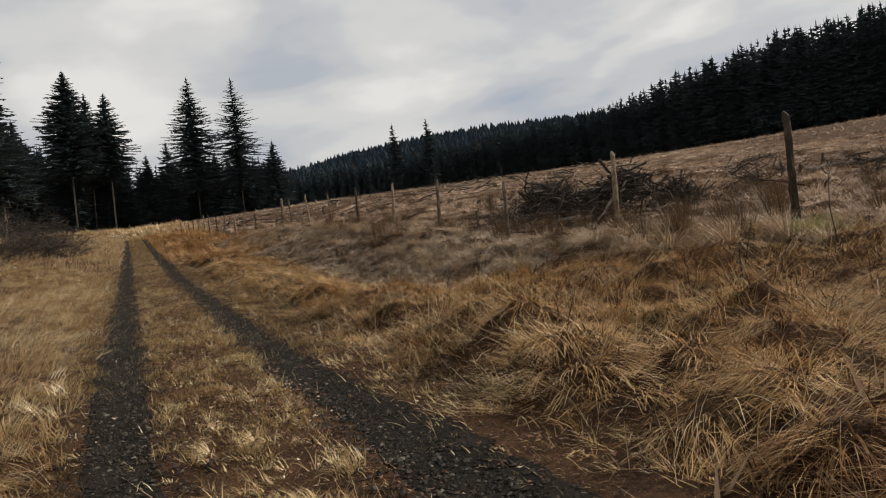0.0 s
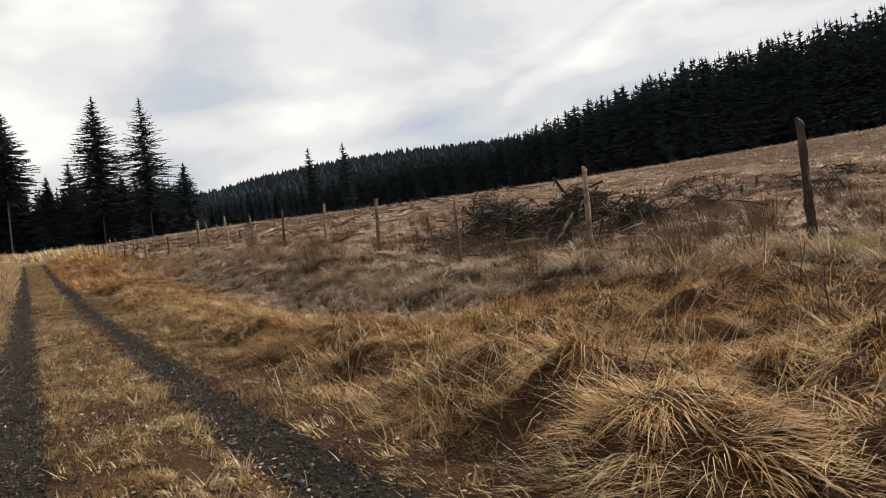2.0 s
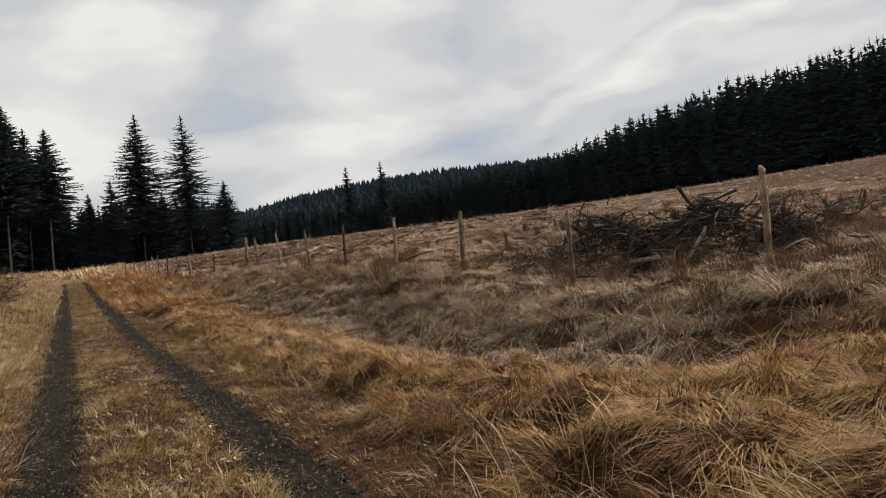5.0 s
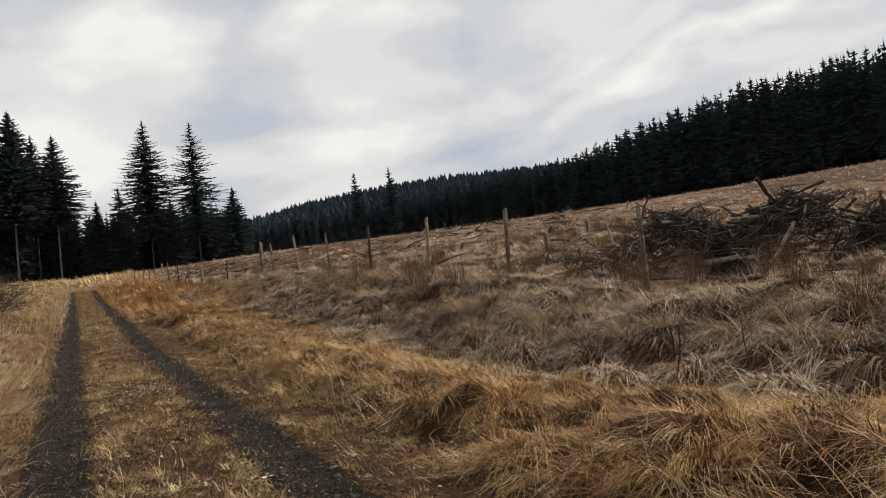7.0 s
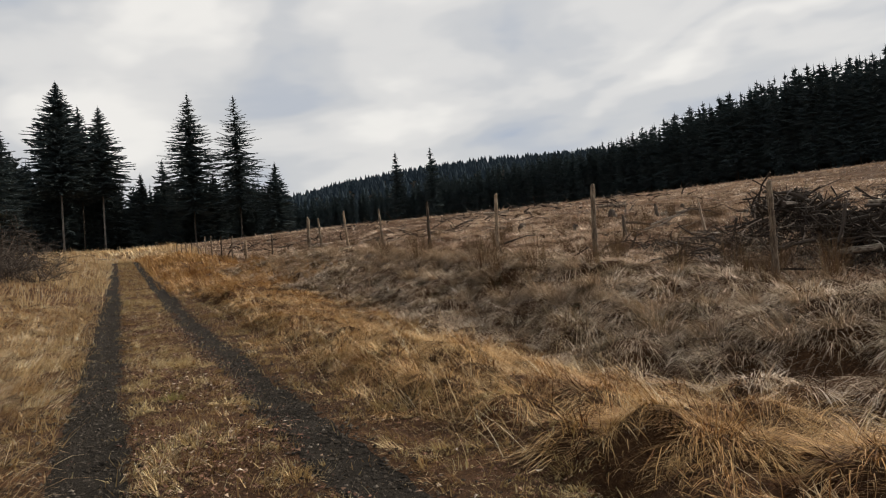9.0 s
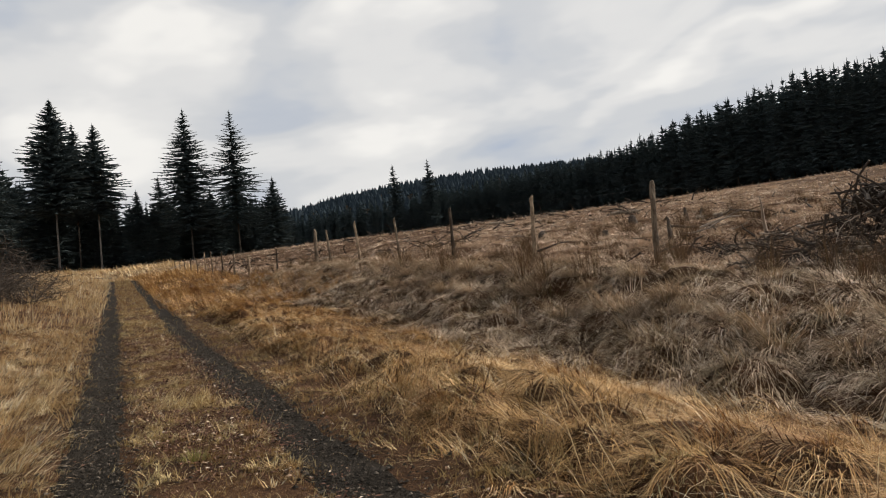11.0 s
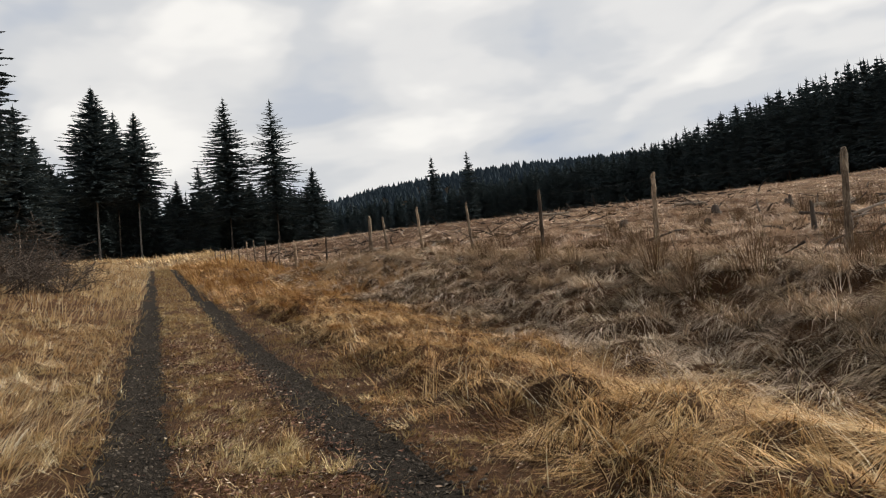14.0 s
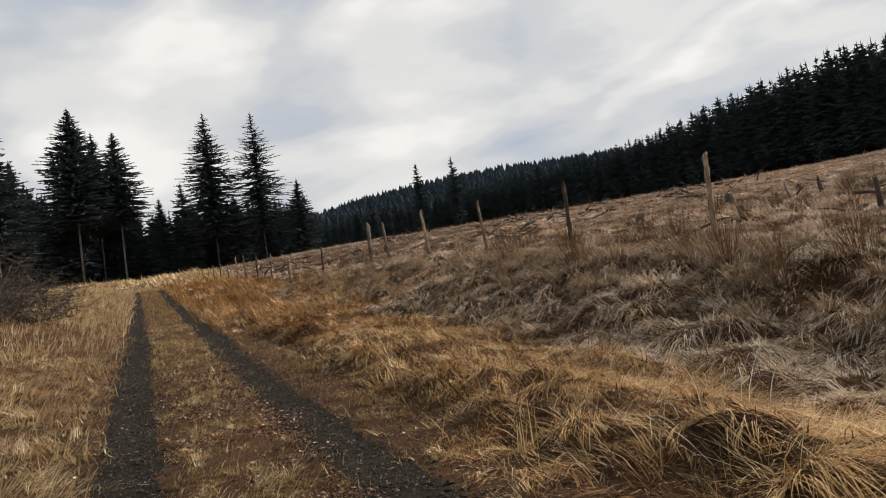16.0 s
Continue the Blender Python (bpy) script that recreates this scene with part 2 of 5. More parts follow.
def dead_wood(add, link):
    info = add("ShaderNodeNewGeometry")
    t = ramp(add, [(0.0, (0.012, 0.009, 0.008)), (0.5, (0.036, 0.028, 0.023)), (0.76, (0.10, 0.082, 0.067)), (0.88, (0.26, 0.215, 0.175)), (1.0, (0.55, 0.48, 0.40))])
    link(info.outputs["Random Per Island"], t.inputs[0])
    n = noise_of(add, link, 14.0, 5.0, 0.65)
    return mixed(add, link, n, t.outputs[0], mixed(add, link, 0.5, t.outputs[0], (0.05, 0.035, 0.025))), n, 0.01


def pale_wood(add, link):
    n = noise_of(add, link, 11.0, 5.0, 0.65)
    t = ramp(add, [(0.36, (0.07, 0.052, 0.038)), (0.54, (0.26, 0.215, 0.165)), (0.7, (0.46, 0.40, 0.325))])
    link(n, t.inputs[0])
    return t.outputs[0], n, 0.008


def bark(add, link):
    n = noise_of(add, link, 3.0, 5.0, 0.65, (2.0, 2.0, 0.5))
    t = ramp(add, [(0.35, (0.03, 0.024, 0.02)), (0.55, (0.085, 0.07, 0.058)), (0.7, (0.16, 0.14, 0.12))])
    link(n, t.inputs[0])
    return t.outputs[0], n, 0.02


def pale_bark(add, link):
    n = noise_of(add, link, 2.0, 5.0, 0.65, (2.0, 2.0, 0.5))
    t = ramp(add, [(0.35, (0.09, 0.078, 0.066)), (0.6, (0.26, 0.23, 0.20))])
    link(n, t.inputs[0])
    return t.outputs[0], n, 0.02


def steel(add, link):
    n = noise_of(add, link, 30.0)
    t = ramp(add, [(0.3, (0.10, 0.085, 0.075)), (0.7, (0.26, 0.25, 0.24))])
    link(n, t.inputs[0])
    return t.outputs[0], None, 0


# fallen needles, painted near-black for the shade inside the wood
def shaded_needle_floor(add, link):
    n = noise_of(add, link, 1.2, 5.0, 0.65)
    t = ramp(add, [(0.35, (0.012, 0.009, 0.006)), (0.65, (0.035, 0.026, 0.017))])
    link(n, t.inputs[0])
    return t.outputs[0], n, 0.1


FLOOR = surface("shaded_needle_floor", shaded_needle_floor, 0.95, 0.05)
SOIL, GRAVEL, STONE = surface("thatch_soil", soil, 0.95, 0.1), surface("track_gravel", gravel, 0.95, 0.06), surface("loose_stone", stone, 0.9, 0.08)
LITTER, POST, DEAD = surface("leaf_litter", litter, 0.8, 0.2), surface("weathered_post", post_wood((0.035, 0.024, 0.017), (0.11, 0.08, 0.056), (0.34, 0.28, 0.205)), 0.85, 0.2), surface("dead_wood", dead_wood, 0.85, 0.2)
PALE, BARK, PALE_BARK = surface("pale_stripped_wood", pale_wood, 0.8, 0.2), surface("spruce_bark", bark, 0.9, 0.1), surface("pale_bark", pale_bark, 0.9, 0.1)
POST_DARK = surface("stained_post", post_wood((0.012, 0.009, 0.007), (0.04, 0.028, 0.02), (0.13, 0.098, 0.07)), 0.85, 0.2)
POST_PALE = surface("bleached_post", post_wood((0.05, 0.033, 0.022), (0.24, 0.17, 0.11), (0.52, 0.42, 0.31)), 0.85, 0.2)
WIRE = surface("fence_wire_steel", steel, 0.5, 0.5)

# ---- terrain ----
MOUND = 0.72          # spacing of the tussocks
GRADE = 0.07          # the track climbs at four degrees


def vnoise(x, y, size, seed):
    """Smooth value noise in -1..1 on a lattice of that size."""
    x, y = np.asarray(x, float) / size + seed * 17.31, np.asarray(y, float) / size + seed * 9.77
    i, j = np.floor(x), np.floor(y)
    u, v = x - i, y - j
    u, v = u * u * (3 - 2 * u), v * v * (3 - 2 * v)

    def h(a, b):
        s = np.sin(a * 127.1 + b * 311.7 + seed * 74.7) * 43758.5453
        return s - np.floor(s)

    return 2 * ((h(i, j) * (1 - u) + h(i + 1, j) * u) * (1 - v) + (h(i, j + 1) * (1 - u) + h(i + 1, j + 1) * u) * v) - 1


def smooth(a, b, t):
    t = np.clip((t - a) / (b - a), 0, 1)
    return t * t * (3 - 2 * t)


def fence_x(y):
    return np.interp(y, [0, 36, 46, 50, 55, 60, 78, 95, 120], [9.1, 9.05, 8.6, 7.85, 6.9, 6.6, 6.3, 5.8, 5.0])


def track_rise(y):
    return np.interp(y, [-60, 24, 30, 47, 60, 78, 95, 112, 165], [0, 0, 0.1, 0.58, 0.98, 1.55, 1.58, 1.72, 4.4])


def fence_rise(y):
    return np.interp(y, [0, 9, 14, 18, 23, 28, 32, 37, 41, 46, 51, 55, 60, 73, 95, 120], [0.8, 0.78, 0.68, 0.6, 0.92, 1.12, 1.25, 1.33, 1.5, 1.52, 1.1, 0.95, 1.25, 1.65, 2.2, 2.8])


def hashed(i, j, seed):
    v = np.sin(i * 12.9898 + j * 78.233 + seed * 37.7) * 43758.5453
    return v - np.floor(v)


def mounds(x, y, cell, seed):
    """Tussock mounds strewn over a jittered lattice: share of the mound's height at x, y, and the middle of that mound.
    They are steeper on the side towards the track, over which their grass hangs."""
    x, y = np.asarray(x, float), np.asarray(y, float)
    i0, j0 = np.floor(x / cell), np.floor(y / cell)
    best, bx, by = np.zeros(np.shape(x)), x + 0.0, y + 0.0
    for di in (-1, 0, 1):
        for dj in (-1, 0, 1):
            i, j = i0 + di, j0 + dj
            cx = (i + 0.15 + 0.7 * hashed(i, j, seed)) * cell
            cy = (j + 0.15 + 0.7 * hashed(i, j, seed + 5)) * cell
            rad = cell * (0.48 + 0.42 * hashed(i, j, seed + 9))
            dx, dy = x - cx, y - cy
            steep = np.where(dx * 0.9 + dy * 0.43 < 0, 1.25, 0.85)
            q = np.clip(1 - (np.hypot(dx, dy) * steep / rad) ** 2, 0, 1) ** 0.7 * (0.45 + 0.55 * hashed(i, j, seed + 13))
            more = q > best
            best, bx, by = np.where(more, q, best), np.where(more, cx, bx), np.where(more, cy, by)
    return best, bx, by


HOLLOWS = [(2.62, 20.25, 0.5), (2.48, 22.0, 0.30), (2.95, 16.9, 0.34), (4.05, 13.5, 0.34), (2.62, 13.1, 0.26), (2.75, 25.4, 0.30), (2.5, 8.9, 0.26), (2.6, 5.9, 0.30), (3.6, 18.6, 0.28), (4.4, 20.4, 0.26),
           (3.2, 23.3, 0.3), (2.6, 28.0, 0.3), (2.5, 31.0, 0.3), (4.5, 16.2, 0.3), (3.5, 11.4, 0.3), (5.3, 7.4, 0.3), (4.3, 4.9, 0.26), (6.2, 9.6, 0.28)]


def hollows(x, y):
    """Where no straw grows: pits with brown clumps coloured dark as the overhang's shade."""
    keep = np.ones(np.shape(x))
    for hx, hy, hr in HOLLOWS:
        keep = keep * (1 - np.exp(-(((x - hx) ** 2 + (y - hy) ** 2) / (0.85 * hr) ** 2) ** 2))
    return keep


def ground_z(x, y, fine=True):
    """Height of the ground."""
    x, y = np.asarray(x, float), np.asarray(y, float)
    tr, fr, u = track_rise(y), fence_rise(y), x - fence_x(y)
    rough = smooth(1.8, 3.0, x) * smooth(0, 6, 20 - np.abs(x - 12)) + 0.5 * smooth(0.9, 2.5, -x)
    lip = 1 - smooth(8.0, 12.5, y)
    ditch = np.interp(y, [9, 13, 16, 22, 26, 32, 45, 52], [0, 0.3, 0.44, 0.4, 0.2, 0.15, 0.1, 0])
    verge = lip * (0.24 * smooth(2.2, 3.2, x) + 0.1 * smooth(3.2, 7.0, x)) + (1 - lip) * 0.13 * smooth(2.15, 2.65, x + 0.25 * vnoise(x, y, 1.3, 15)) * (1 - smooth(30, 45, y)) - ditch * smooth(-5.9, -4.0, u)
    h = tr + verge
    fr = fr - 0.12
    bank = smooth(-3.9, -0.2, u)
    h = h * (1 - bank) + fr * bank
    h = h + 0.05 * np.clip(u, 0, 34)
    h = h + (0.10 + 0.6 * smooth(14, 38, y)) * smooth(0.8, 4.5, -x)
    if fine:
        h = h + rough * (0.07 * vnoise(x, y, 1.7, 3) + 0.04 * vnoise(x, y, 0.66, 5) + 0.02 * vnoise(x, y, 0.27, 8))
        wild = smooth(2.0, 2.8, x) * (1 - smooth(40, 60, x)) * (1 - smooth(60, 90, y))
        h = h + wild * (0.25 + 0.07 * smooth(-4, -3, u) - 0.12 * smooth(-0.8, 0.6, u) + 0.12 * smooth(1.5, 4, u)) * mounds(x, y, MOUND, 2)[0] - wild * 0.09
        h = h - 0.27 * (1 - hollows(x, y)) + 0.14 * (1 - hollows(x - 0.32, y - 0.22))
        h = h + 0.09 * smooth(0.9, 1.8, -x) * (1 - smooth(40, 60, y)) * mounds(x, y, 0.5, 3)[0]
        rut = np.exp(-((x + 0.21) / 0.24) ** 2) + np.exp(-((x - 1.37) / 0.24) ** 2)
        h = h - 0.035 * rut + 0.012 * vnoise(x, y, 0.3, 11)
        h = h + (0.25 * vnoise(x, y, 7, 21) + 0.2 * vnoise(x, y, 3.2, 22)) * smooth(2, 10, u) * (1 - smooth(150, 300, np.hypot(x, y)))
    near = GRADE * np.clip(y, -80, 400) + h
    az = np.degrees(np.arctan2(x, y))
    r = np.hypot(x, y)
    rise = np.interp(az, [-180, -90, -45, -12, 0, 8, 14, 25, 38, 50, 70, 110, 180], [-0.04, 0.05, 0.09, 0.084, 0.086, 0.094, 0.099, 0.1025, 0.105, 0.107, 0.105, 0.05, -0.04])
    far = 1.2 + rise * np.clip(r, 0, 330) + 0.03 * np.clip(r - 330, 0, 600)
    hill = np.interp(az, [-40, -10, 4, 11.8, 17, 20, 26, 34, 42, 60, 90], [70, 66, 70, 83, 93, 97, 100, 97, 90, 55, 0])
    far = far + np.maximum(hill - 34, 0) * smooth(380, 700, r) * (1 - 0.3 * smooth(800, 1500, r))
    late = np.interp(az, [-25, -12, 7, 16], [0, 1, 1, 0])
    w = smooth(48 + 50 * late, 100 + 55 * late, r)
    return near * (1 - w) + far * w


def lines(parts):
    """Grid lines: (start, end, step) stretches laid end to end."""
    out = []
    for a, b, s in parts:
        out.extend(np.linspace(a, b, max(1, round((b - a) / s)), endpoint=False))
    return np.array(out + [parts[-1][1]])


def mesh_of(name, verts, faces, material, smooth_faces=True):
    """A mesh from arrays: faces is (n, 3) or (n, 4), or a list of such."""
    me = bpy.data.meshes.new(name)
    groups = faces if isinstance(faces, list) else [faces]
    loops = np.concatenate([np.asarray(g).ravel() for g in groups]).astype(np.int32)
    sizes = np.concatenate([np.full(len(g), np.asarray(g).shape[1]) for g in groups]).astype(np.int32)
    me.vertices.add(len(verts))
    me.vertices.foreach_set("co", np.asarray(verts, np.float32).ravel())
    me.loops.add(len(loops))
    me.loops.foreach_set("vertex_index", loops)
    me.polygons.add(len(sizes))
    me.polygons.foreach_set("loop_start", np.concatenate([[0], np.cumsum(sizes)[:-1]]).astype(np.int32))
    me.polygons.foreach_set("loop_total", sizes)
    me.polygons.foreach_set("use_smooth", np.full(len(sizes), smooth_faces))
    me.update(calc_edges=True)
    me.validate()
    me.materials.append(material)
    return me


def sheet(name, xs, ys, height, material):
    gx, gy = np.meshgrid(xs, ys)
    v = np.stack([gx.ravel(), gy.ravel(), height(gx, gy).ravel()], 1)
    n, m = len(xs), len(ys)
    i = (np.arange(m - 1)[:, None] * n + np.arange(n - 1)).ravel()
    return new(name, mesh_of(name, v, np.stack([i, i + 1, i + n + 1, i + n], 1), material))


def part(name, me, parent, label=""):
    ob = new(name, me)
    ob.parent = parent
    return tagged(ob, label)


GX = lines([(-2500, -600, 190), (-600, -120, 40), (-120, -30, 9), (-30, -8, 1.6), (-8, -1, 0.16), (-1, 10, 0.1), (10, 16, 0.25), (16, 30, 0.6), (30, 90, 2.5), (90, 400, 14), (400, 1000, 50), (1000, 2500, 190)])
GY = lines([(-2500, -300, 220), (-300, -40, 30), (-40, 0, 4), (0, 28, 0.1), (28, 40, 0.2), (40, 60, 0.5), (60, 140, 2), (140, 400, 12), (400, 1000, 40), (1000, 2500, 190)])
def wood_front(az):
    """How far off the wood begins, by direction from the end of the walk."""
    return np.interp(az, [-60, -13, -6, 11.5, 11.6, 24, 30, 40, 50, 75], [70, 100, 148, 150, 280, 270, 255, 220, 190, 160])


ground = sheet("ground", GX, GY, ground_z, SOIL)
# shade-dark floor fills the ground beneath and behind the trees
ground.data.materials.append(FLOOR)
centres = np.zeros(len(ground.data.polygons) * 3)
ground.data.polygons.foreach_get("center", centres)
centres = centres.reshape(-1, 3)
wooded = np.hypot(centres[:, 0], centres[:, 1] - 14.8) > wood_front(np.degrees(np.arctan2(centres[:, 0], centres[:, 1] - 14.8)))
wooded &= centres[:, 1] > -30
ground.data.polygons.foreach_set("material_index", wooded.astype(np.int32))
tagged(ground, "rough winter grassland soil with brown thatch, rising to the forest", "ground", kind="structure")


def rut(side, centre, half):
    """One gravel wheel rut with ragged edges."""
    ys = lines([(-30, 0, 0.6), (0, 40, 0.12), (40, 94, 0.7)])
    cols = np.linspace(-1, 1, 9)
    gy = np.repeat(ys, len(cols))
    k = np.tile(cols, len(ys))
    edge = half * (1 + 0.22 * vnoise(gy, k * 0.7 + side, 0.3, 31) + 0.16 * vnoise(gy, k * 0.9 + side, 1.4, 33))
    mid = centre + 0.05 * vnoise(gy, gy * 0 + side * 3, 5.0, 35)
    worn = (1 - smooth(4.0, 7.5, gy)) * (side == 2)      # the right rut spreads where the walk begins
    gx = mid + k * edge * (1 + 0.35 * worn) + 0.14 * worn
    gz = ground_z(gx, gy) + 0.008 - 0.03 * np.abs(k) ** 6 + 0.006 * vnoise(gx, gy, 0.12, 37)
    n = len(cols)
    i = (np.arange(len(ys) - 1)[:, None] * n + np.arange(n - 1)).ravel()
    me = mesh_of("track_rut", np.stack([gx, gy, gz], 1), np.stack([i, i + 1, i + n + 1, i + n], 1), GRAVEL)
    tagged(new("road", me), "dark gravel wheel rut of the forest track", "track", "wheel ruts", "structure")


rut(1, -0.21, 0.30)
rut(2, 1.37, 0.30)

# ---- grass ----
rng = np.random.default_rng(4)


def blade_arrays(base, azim, length, width, tilt0, tilt1, segs, drape=None):
    """Curved tapering strips: base (n, 3), leaning towards azim, from tilt0 to tilt1 radians off the vertical."""
    n = len(base)
    p = base.copy()
    side = np.stack([np.cos(azim), -np.sin(azim), np.zeros(n)], 1)
    fwd = np.stack([np.sin(azim), np.cos(azim)], 1)
    rows = []
    for k in range(segs + 1):
        f = k / segs
        w = width * (1 - 0.75 * f)
        if k < segs:
            rows.append(p - side * w[:, None] / 2)
            rows.append(p + side * w[:, None] / 2)
        else:
            rows.append(p)
        if k < segs:
            a = tilt0 + (tilt1 - tilt0) * (k + 0.5) / segs
            step = length / segs
            q = p.copy()
            q[:, :2] += fwd * (np.sin(a) * step)[:, None]
            q[:, 2] += np.cos(a) * step
            if drape is not None:
                low = ground_z(q[:, 0], q[:, 1]) + drape * (0.5 + f)
                q[:, 2] = np.maximum(q[:, 2], low)
            p = q
    v = np.stack(rows, 1)
    m = 2 * segs + 1
    o = (np.arange(n) * m)[:, None]
    quads = [np.concatenate([o + 2 * k, o + 2 * k + 1, o + 2 * k + 3, o + 2 * k + 2], 1) for k in range(segs - 1)]
    tris = np.concatenate([o + 2 * segs - 2, o + 2 * segs - 1, o + 2 * segs], 1)
    faces = ([np.concatenate(quads)] if quads else []) + [tris]
    return v.reshape(-1, 3), faces


def blade_mesh(name, v, f, material, tone, segs):
    """Blades as one mesh that carries a tone for each blade's lock."""
    me = mesh_of(name, v, f, material)
    at = me.attributes.new("tone", "FLOAT", "POINT")
    at.data.foreach_set("value", np.repeat(tone, 2 * segs + 1).astype(np.float32))
    return me


def scatter(x0, x1, y0, y1, density, keep=None):
    n = int((x1 - x0) * (y1 - y0) * density)
    x, y = rng.uniform(x0, x1, n), rng.uniform(y0, y1, n)
    # only the ground that lies ahead of the walk
    ok = (x > -0.24 * y - 1.5) & (x < 2.0 * y + 2.5)
    if keep is not None:
        ok &= rng.uniform(0, 1, n) < keep(x, y)
    return x[ok], y[ok]


def distance(x, y):
    """About how near the walk comes to a point while it is ahead."""
    side = np.maximum(4.0, 1.25 * np.abs(x))
    return np.maximum(side, np.hypot(x, np.maximum(y - 17, 0)))


def cell_hash(x, y, size, seed):
    v = np.sin(np.floor(x / size) * 12.9898 + np.floor(y / size) * 78.233 + seed * 37.7) * 43758.5453
    return 2 * (v - np.floor(v)) - 1


def meadow(name, label, x, y, material, length, spread, tilt, clump, flow, width=0.006, segs=2, drape=0.03, pull=0.6, comb=1.0, fan=0.5, wander=0.8, uneven=0.5):
    """One stand of grass: blades at x, y, gathered into locks of that size and combed along the flow."""
    n = len(x)
    co, si = math.cos(0.55), math.sin(0.55)
    sx = x * co - y * si + 0.7 * clump * vnoise(x, y, clump * 1.7, 61)
    sy = x * si + y * co + 0.7 * clump * vnoise(x, y, clump * 1.7, 63)
    mx = (np.floor(sx / clump) + 0.5) * clump + 0.3 * clump * cell_hash(sx, sy, clump, 1) - sx
    my = (np.floor(sy / clump) + 0.5) * clump + 0.3 * clump * cell_hash(sx, sy, clump, 2) - sy
    cx, cy = x + mx * co + my * si, y - mx * si + my * co
    tall = 1 + uneven * cell_hash(sx, sy, clump, 3)
    k = pull * rng.uniform(0.3, 1.0, n)
    ox, oy = x - cx, y - cy
    bx, by = cx + ox * (1 - k), cy + oy * (1 - k)
    out = np.arctan2(ox, oy)
    fl = flow + 0.8 * vnoise(x, y, 1.3, 47) + 0.6 * vnoise(x, y, 4.5, 49) + wander * cell_hash(sx, sy, clump, 4)
    vx = np.sin(fl) * comb + np.sin(out) * fan + rng.normal(0, 0.16, n)
    vy = np.cos(fl) * comb + np.cos(out) * fan + rng.normal(0, 0.16, n)
    d = distance(bx, by)
    base = np.stack([bx, by, ground_z(bx, by) - 0.01], 1)
    ln = length * tall * rng.uniform(1 - spread, 1 + spread, n) * (1 + 0.25 * vnoise(x, y, 2.2, 51))
    wd = width * np.maximum(1, d / 8.5) * rng.uniform(0.5, 1.4, n)
    t0 = np.abs(rng.normal(tilt[0], 0.25, n))
    t1 = t0 + np.abs(rng.normal(tilt[1], 0.35, n))
    v, f = blade_arrays(base, np.arctan2(vx, vy), ln, wd, t0, np.minimum(t1, 2.5), segs, drape * rng.uniform(0.2, 1.8, n))
    tone = np.clip(0.5 + 0.28 * cell_hash(sx, sy, clump, 6), 0, 1)
    ob = new(name, blade_mesh(name, v, f, material, tone, segs))
    return tagged(ob, label, "grass", kind="stuff")


def thatch(name, label, x, y, material, length, per, flow, cell, seed, width=0.007, segs=4, tilt=(1.0, 0.9), comb=0.8, fan=0.8, loose=0.05, drape=0.05, swirl=0.7):
    """Matted grass in locks: each lock of blades springs from a mound and hangs over its side, combed along the flow."""
    n = len(x)
    share, cx, cy = mounds(x, y, cell, seed)
    out = np.arctan2(x - cx, y - cy)
    fl = flow + swirl * vnoise(x, y, 1.6, 47) + 0.5 * vnoise(x, y, 4.5, 49) + rng.normal(0, 0.28, n)
    far = np.clip(np.hypot(x - cx, y - cy) / (0.4 * cell), 0, 1)
    az = np.arctan2(np.sin(fl) * comb + np.sin(out) * fan * far, np.cos(fl) * comb + np.cos(out) * fan * far)
    d = distance(x, y)
    ln = length * rng.uniform(0.6, 1.3, n) * (1 + 0.25 * vnoise(x, y, 2.2, 51))
    tone = np.clip(0.5 + 0.24 * rng.normal(0, 1, n) + 0.3 * cell_hash(cx, cy, 0.01, 7) + 0.15 * vnoise(x, y, 0.5, 83), 0, 1)
    t0 = np.abs(rng.normal(tilt[0], 0.22, n))
    t1 = t0 + np.abs(rng.normal(tilt[1], 0.3, n))
    lift = drape * rng.uniform(0.3, 1.7, n)

    def each(v):
        return np.repeat(v, per)

    m = n * per
    spread = loose * (1 + 0.04 * each(d))
    bx, by = each(x) + rng.normal(0, 1, m) * spread, each(y) + rng.normal(0, 1, m) * spread
    base = np.stack([bx, by, ground_z(bx, by) - 0.01], 1)
    wd = width * np.maximum(1, each(d) / 8.5) * rng.uniform(0.5, 1.4, m)
    a0 = np.abs(each(t0) + rng.normal(0, 0.12, m))
    v, f = blade_arrays(base, each(az) + rng.normal(0, 0.16, m), each(ln) * rng.uniform(0.55, 1.15, m), wd, a0, np.minimum(each(t1) + rng.normal(0, 0.15, m), 2.6), segs, each(lift) * rng.uniform(0.5, 1.5, m))
    ob = new(name, blade_mesh(name, v, f, material, each(tone), segs))
    return tagged(ob, label, "grass", kind="stuff")


def crest(x, y, cell, seed, floor=0.03):
    """Grass springs from the mounds and leaves the creases between them bare."""
    return floor + (1 - floor) * smooth(0.22, 0.55, mounds(x, y, cell, seed)[0])


def thin(power=1.4, full=5.0):
    return lambda x, y: np.clip((full / distance(x, y)) ** power, 0, 1)


def off_ruts(x, y):
    e = 0.05 * vnoise(x, y, 0.4, 53)
    return 1 - (np.abs(x + 0.21) < 0.27 + e) * 0.94 - (np.abs(x - 1.37) < 0.27 + e) * 0.94


def hollow(x, y, floor=0.1):
    """Thin spots between the tussocks."""
    return floor + (1 - floor) * smooth(-0.5, -0.1, vnoise(x, y, 0.55, 77) + 0.5 * vnoise(x, y, 1.5, 78))


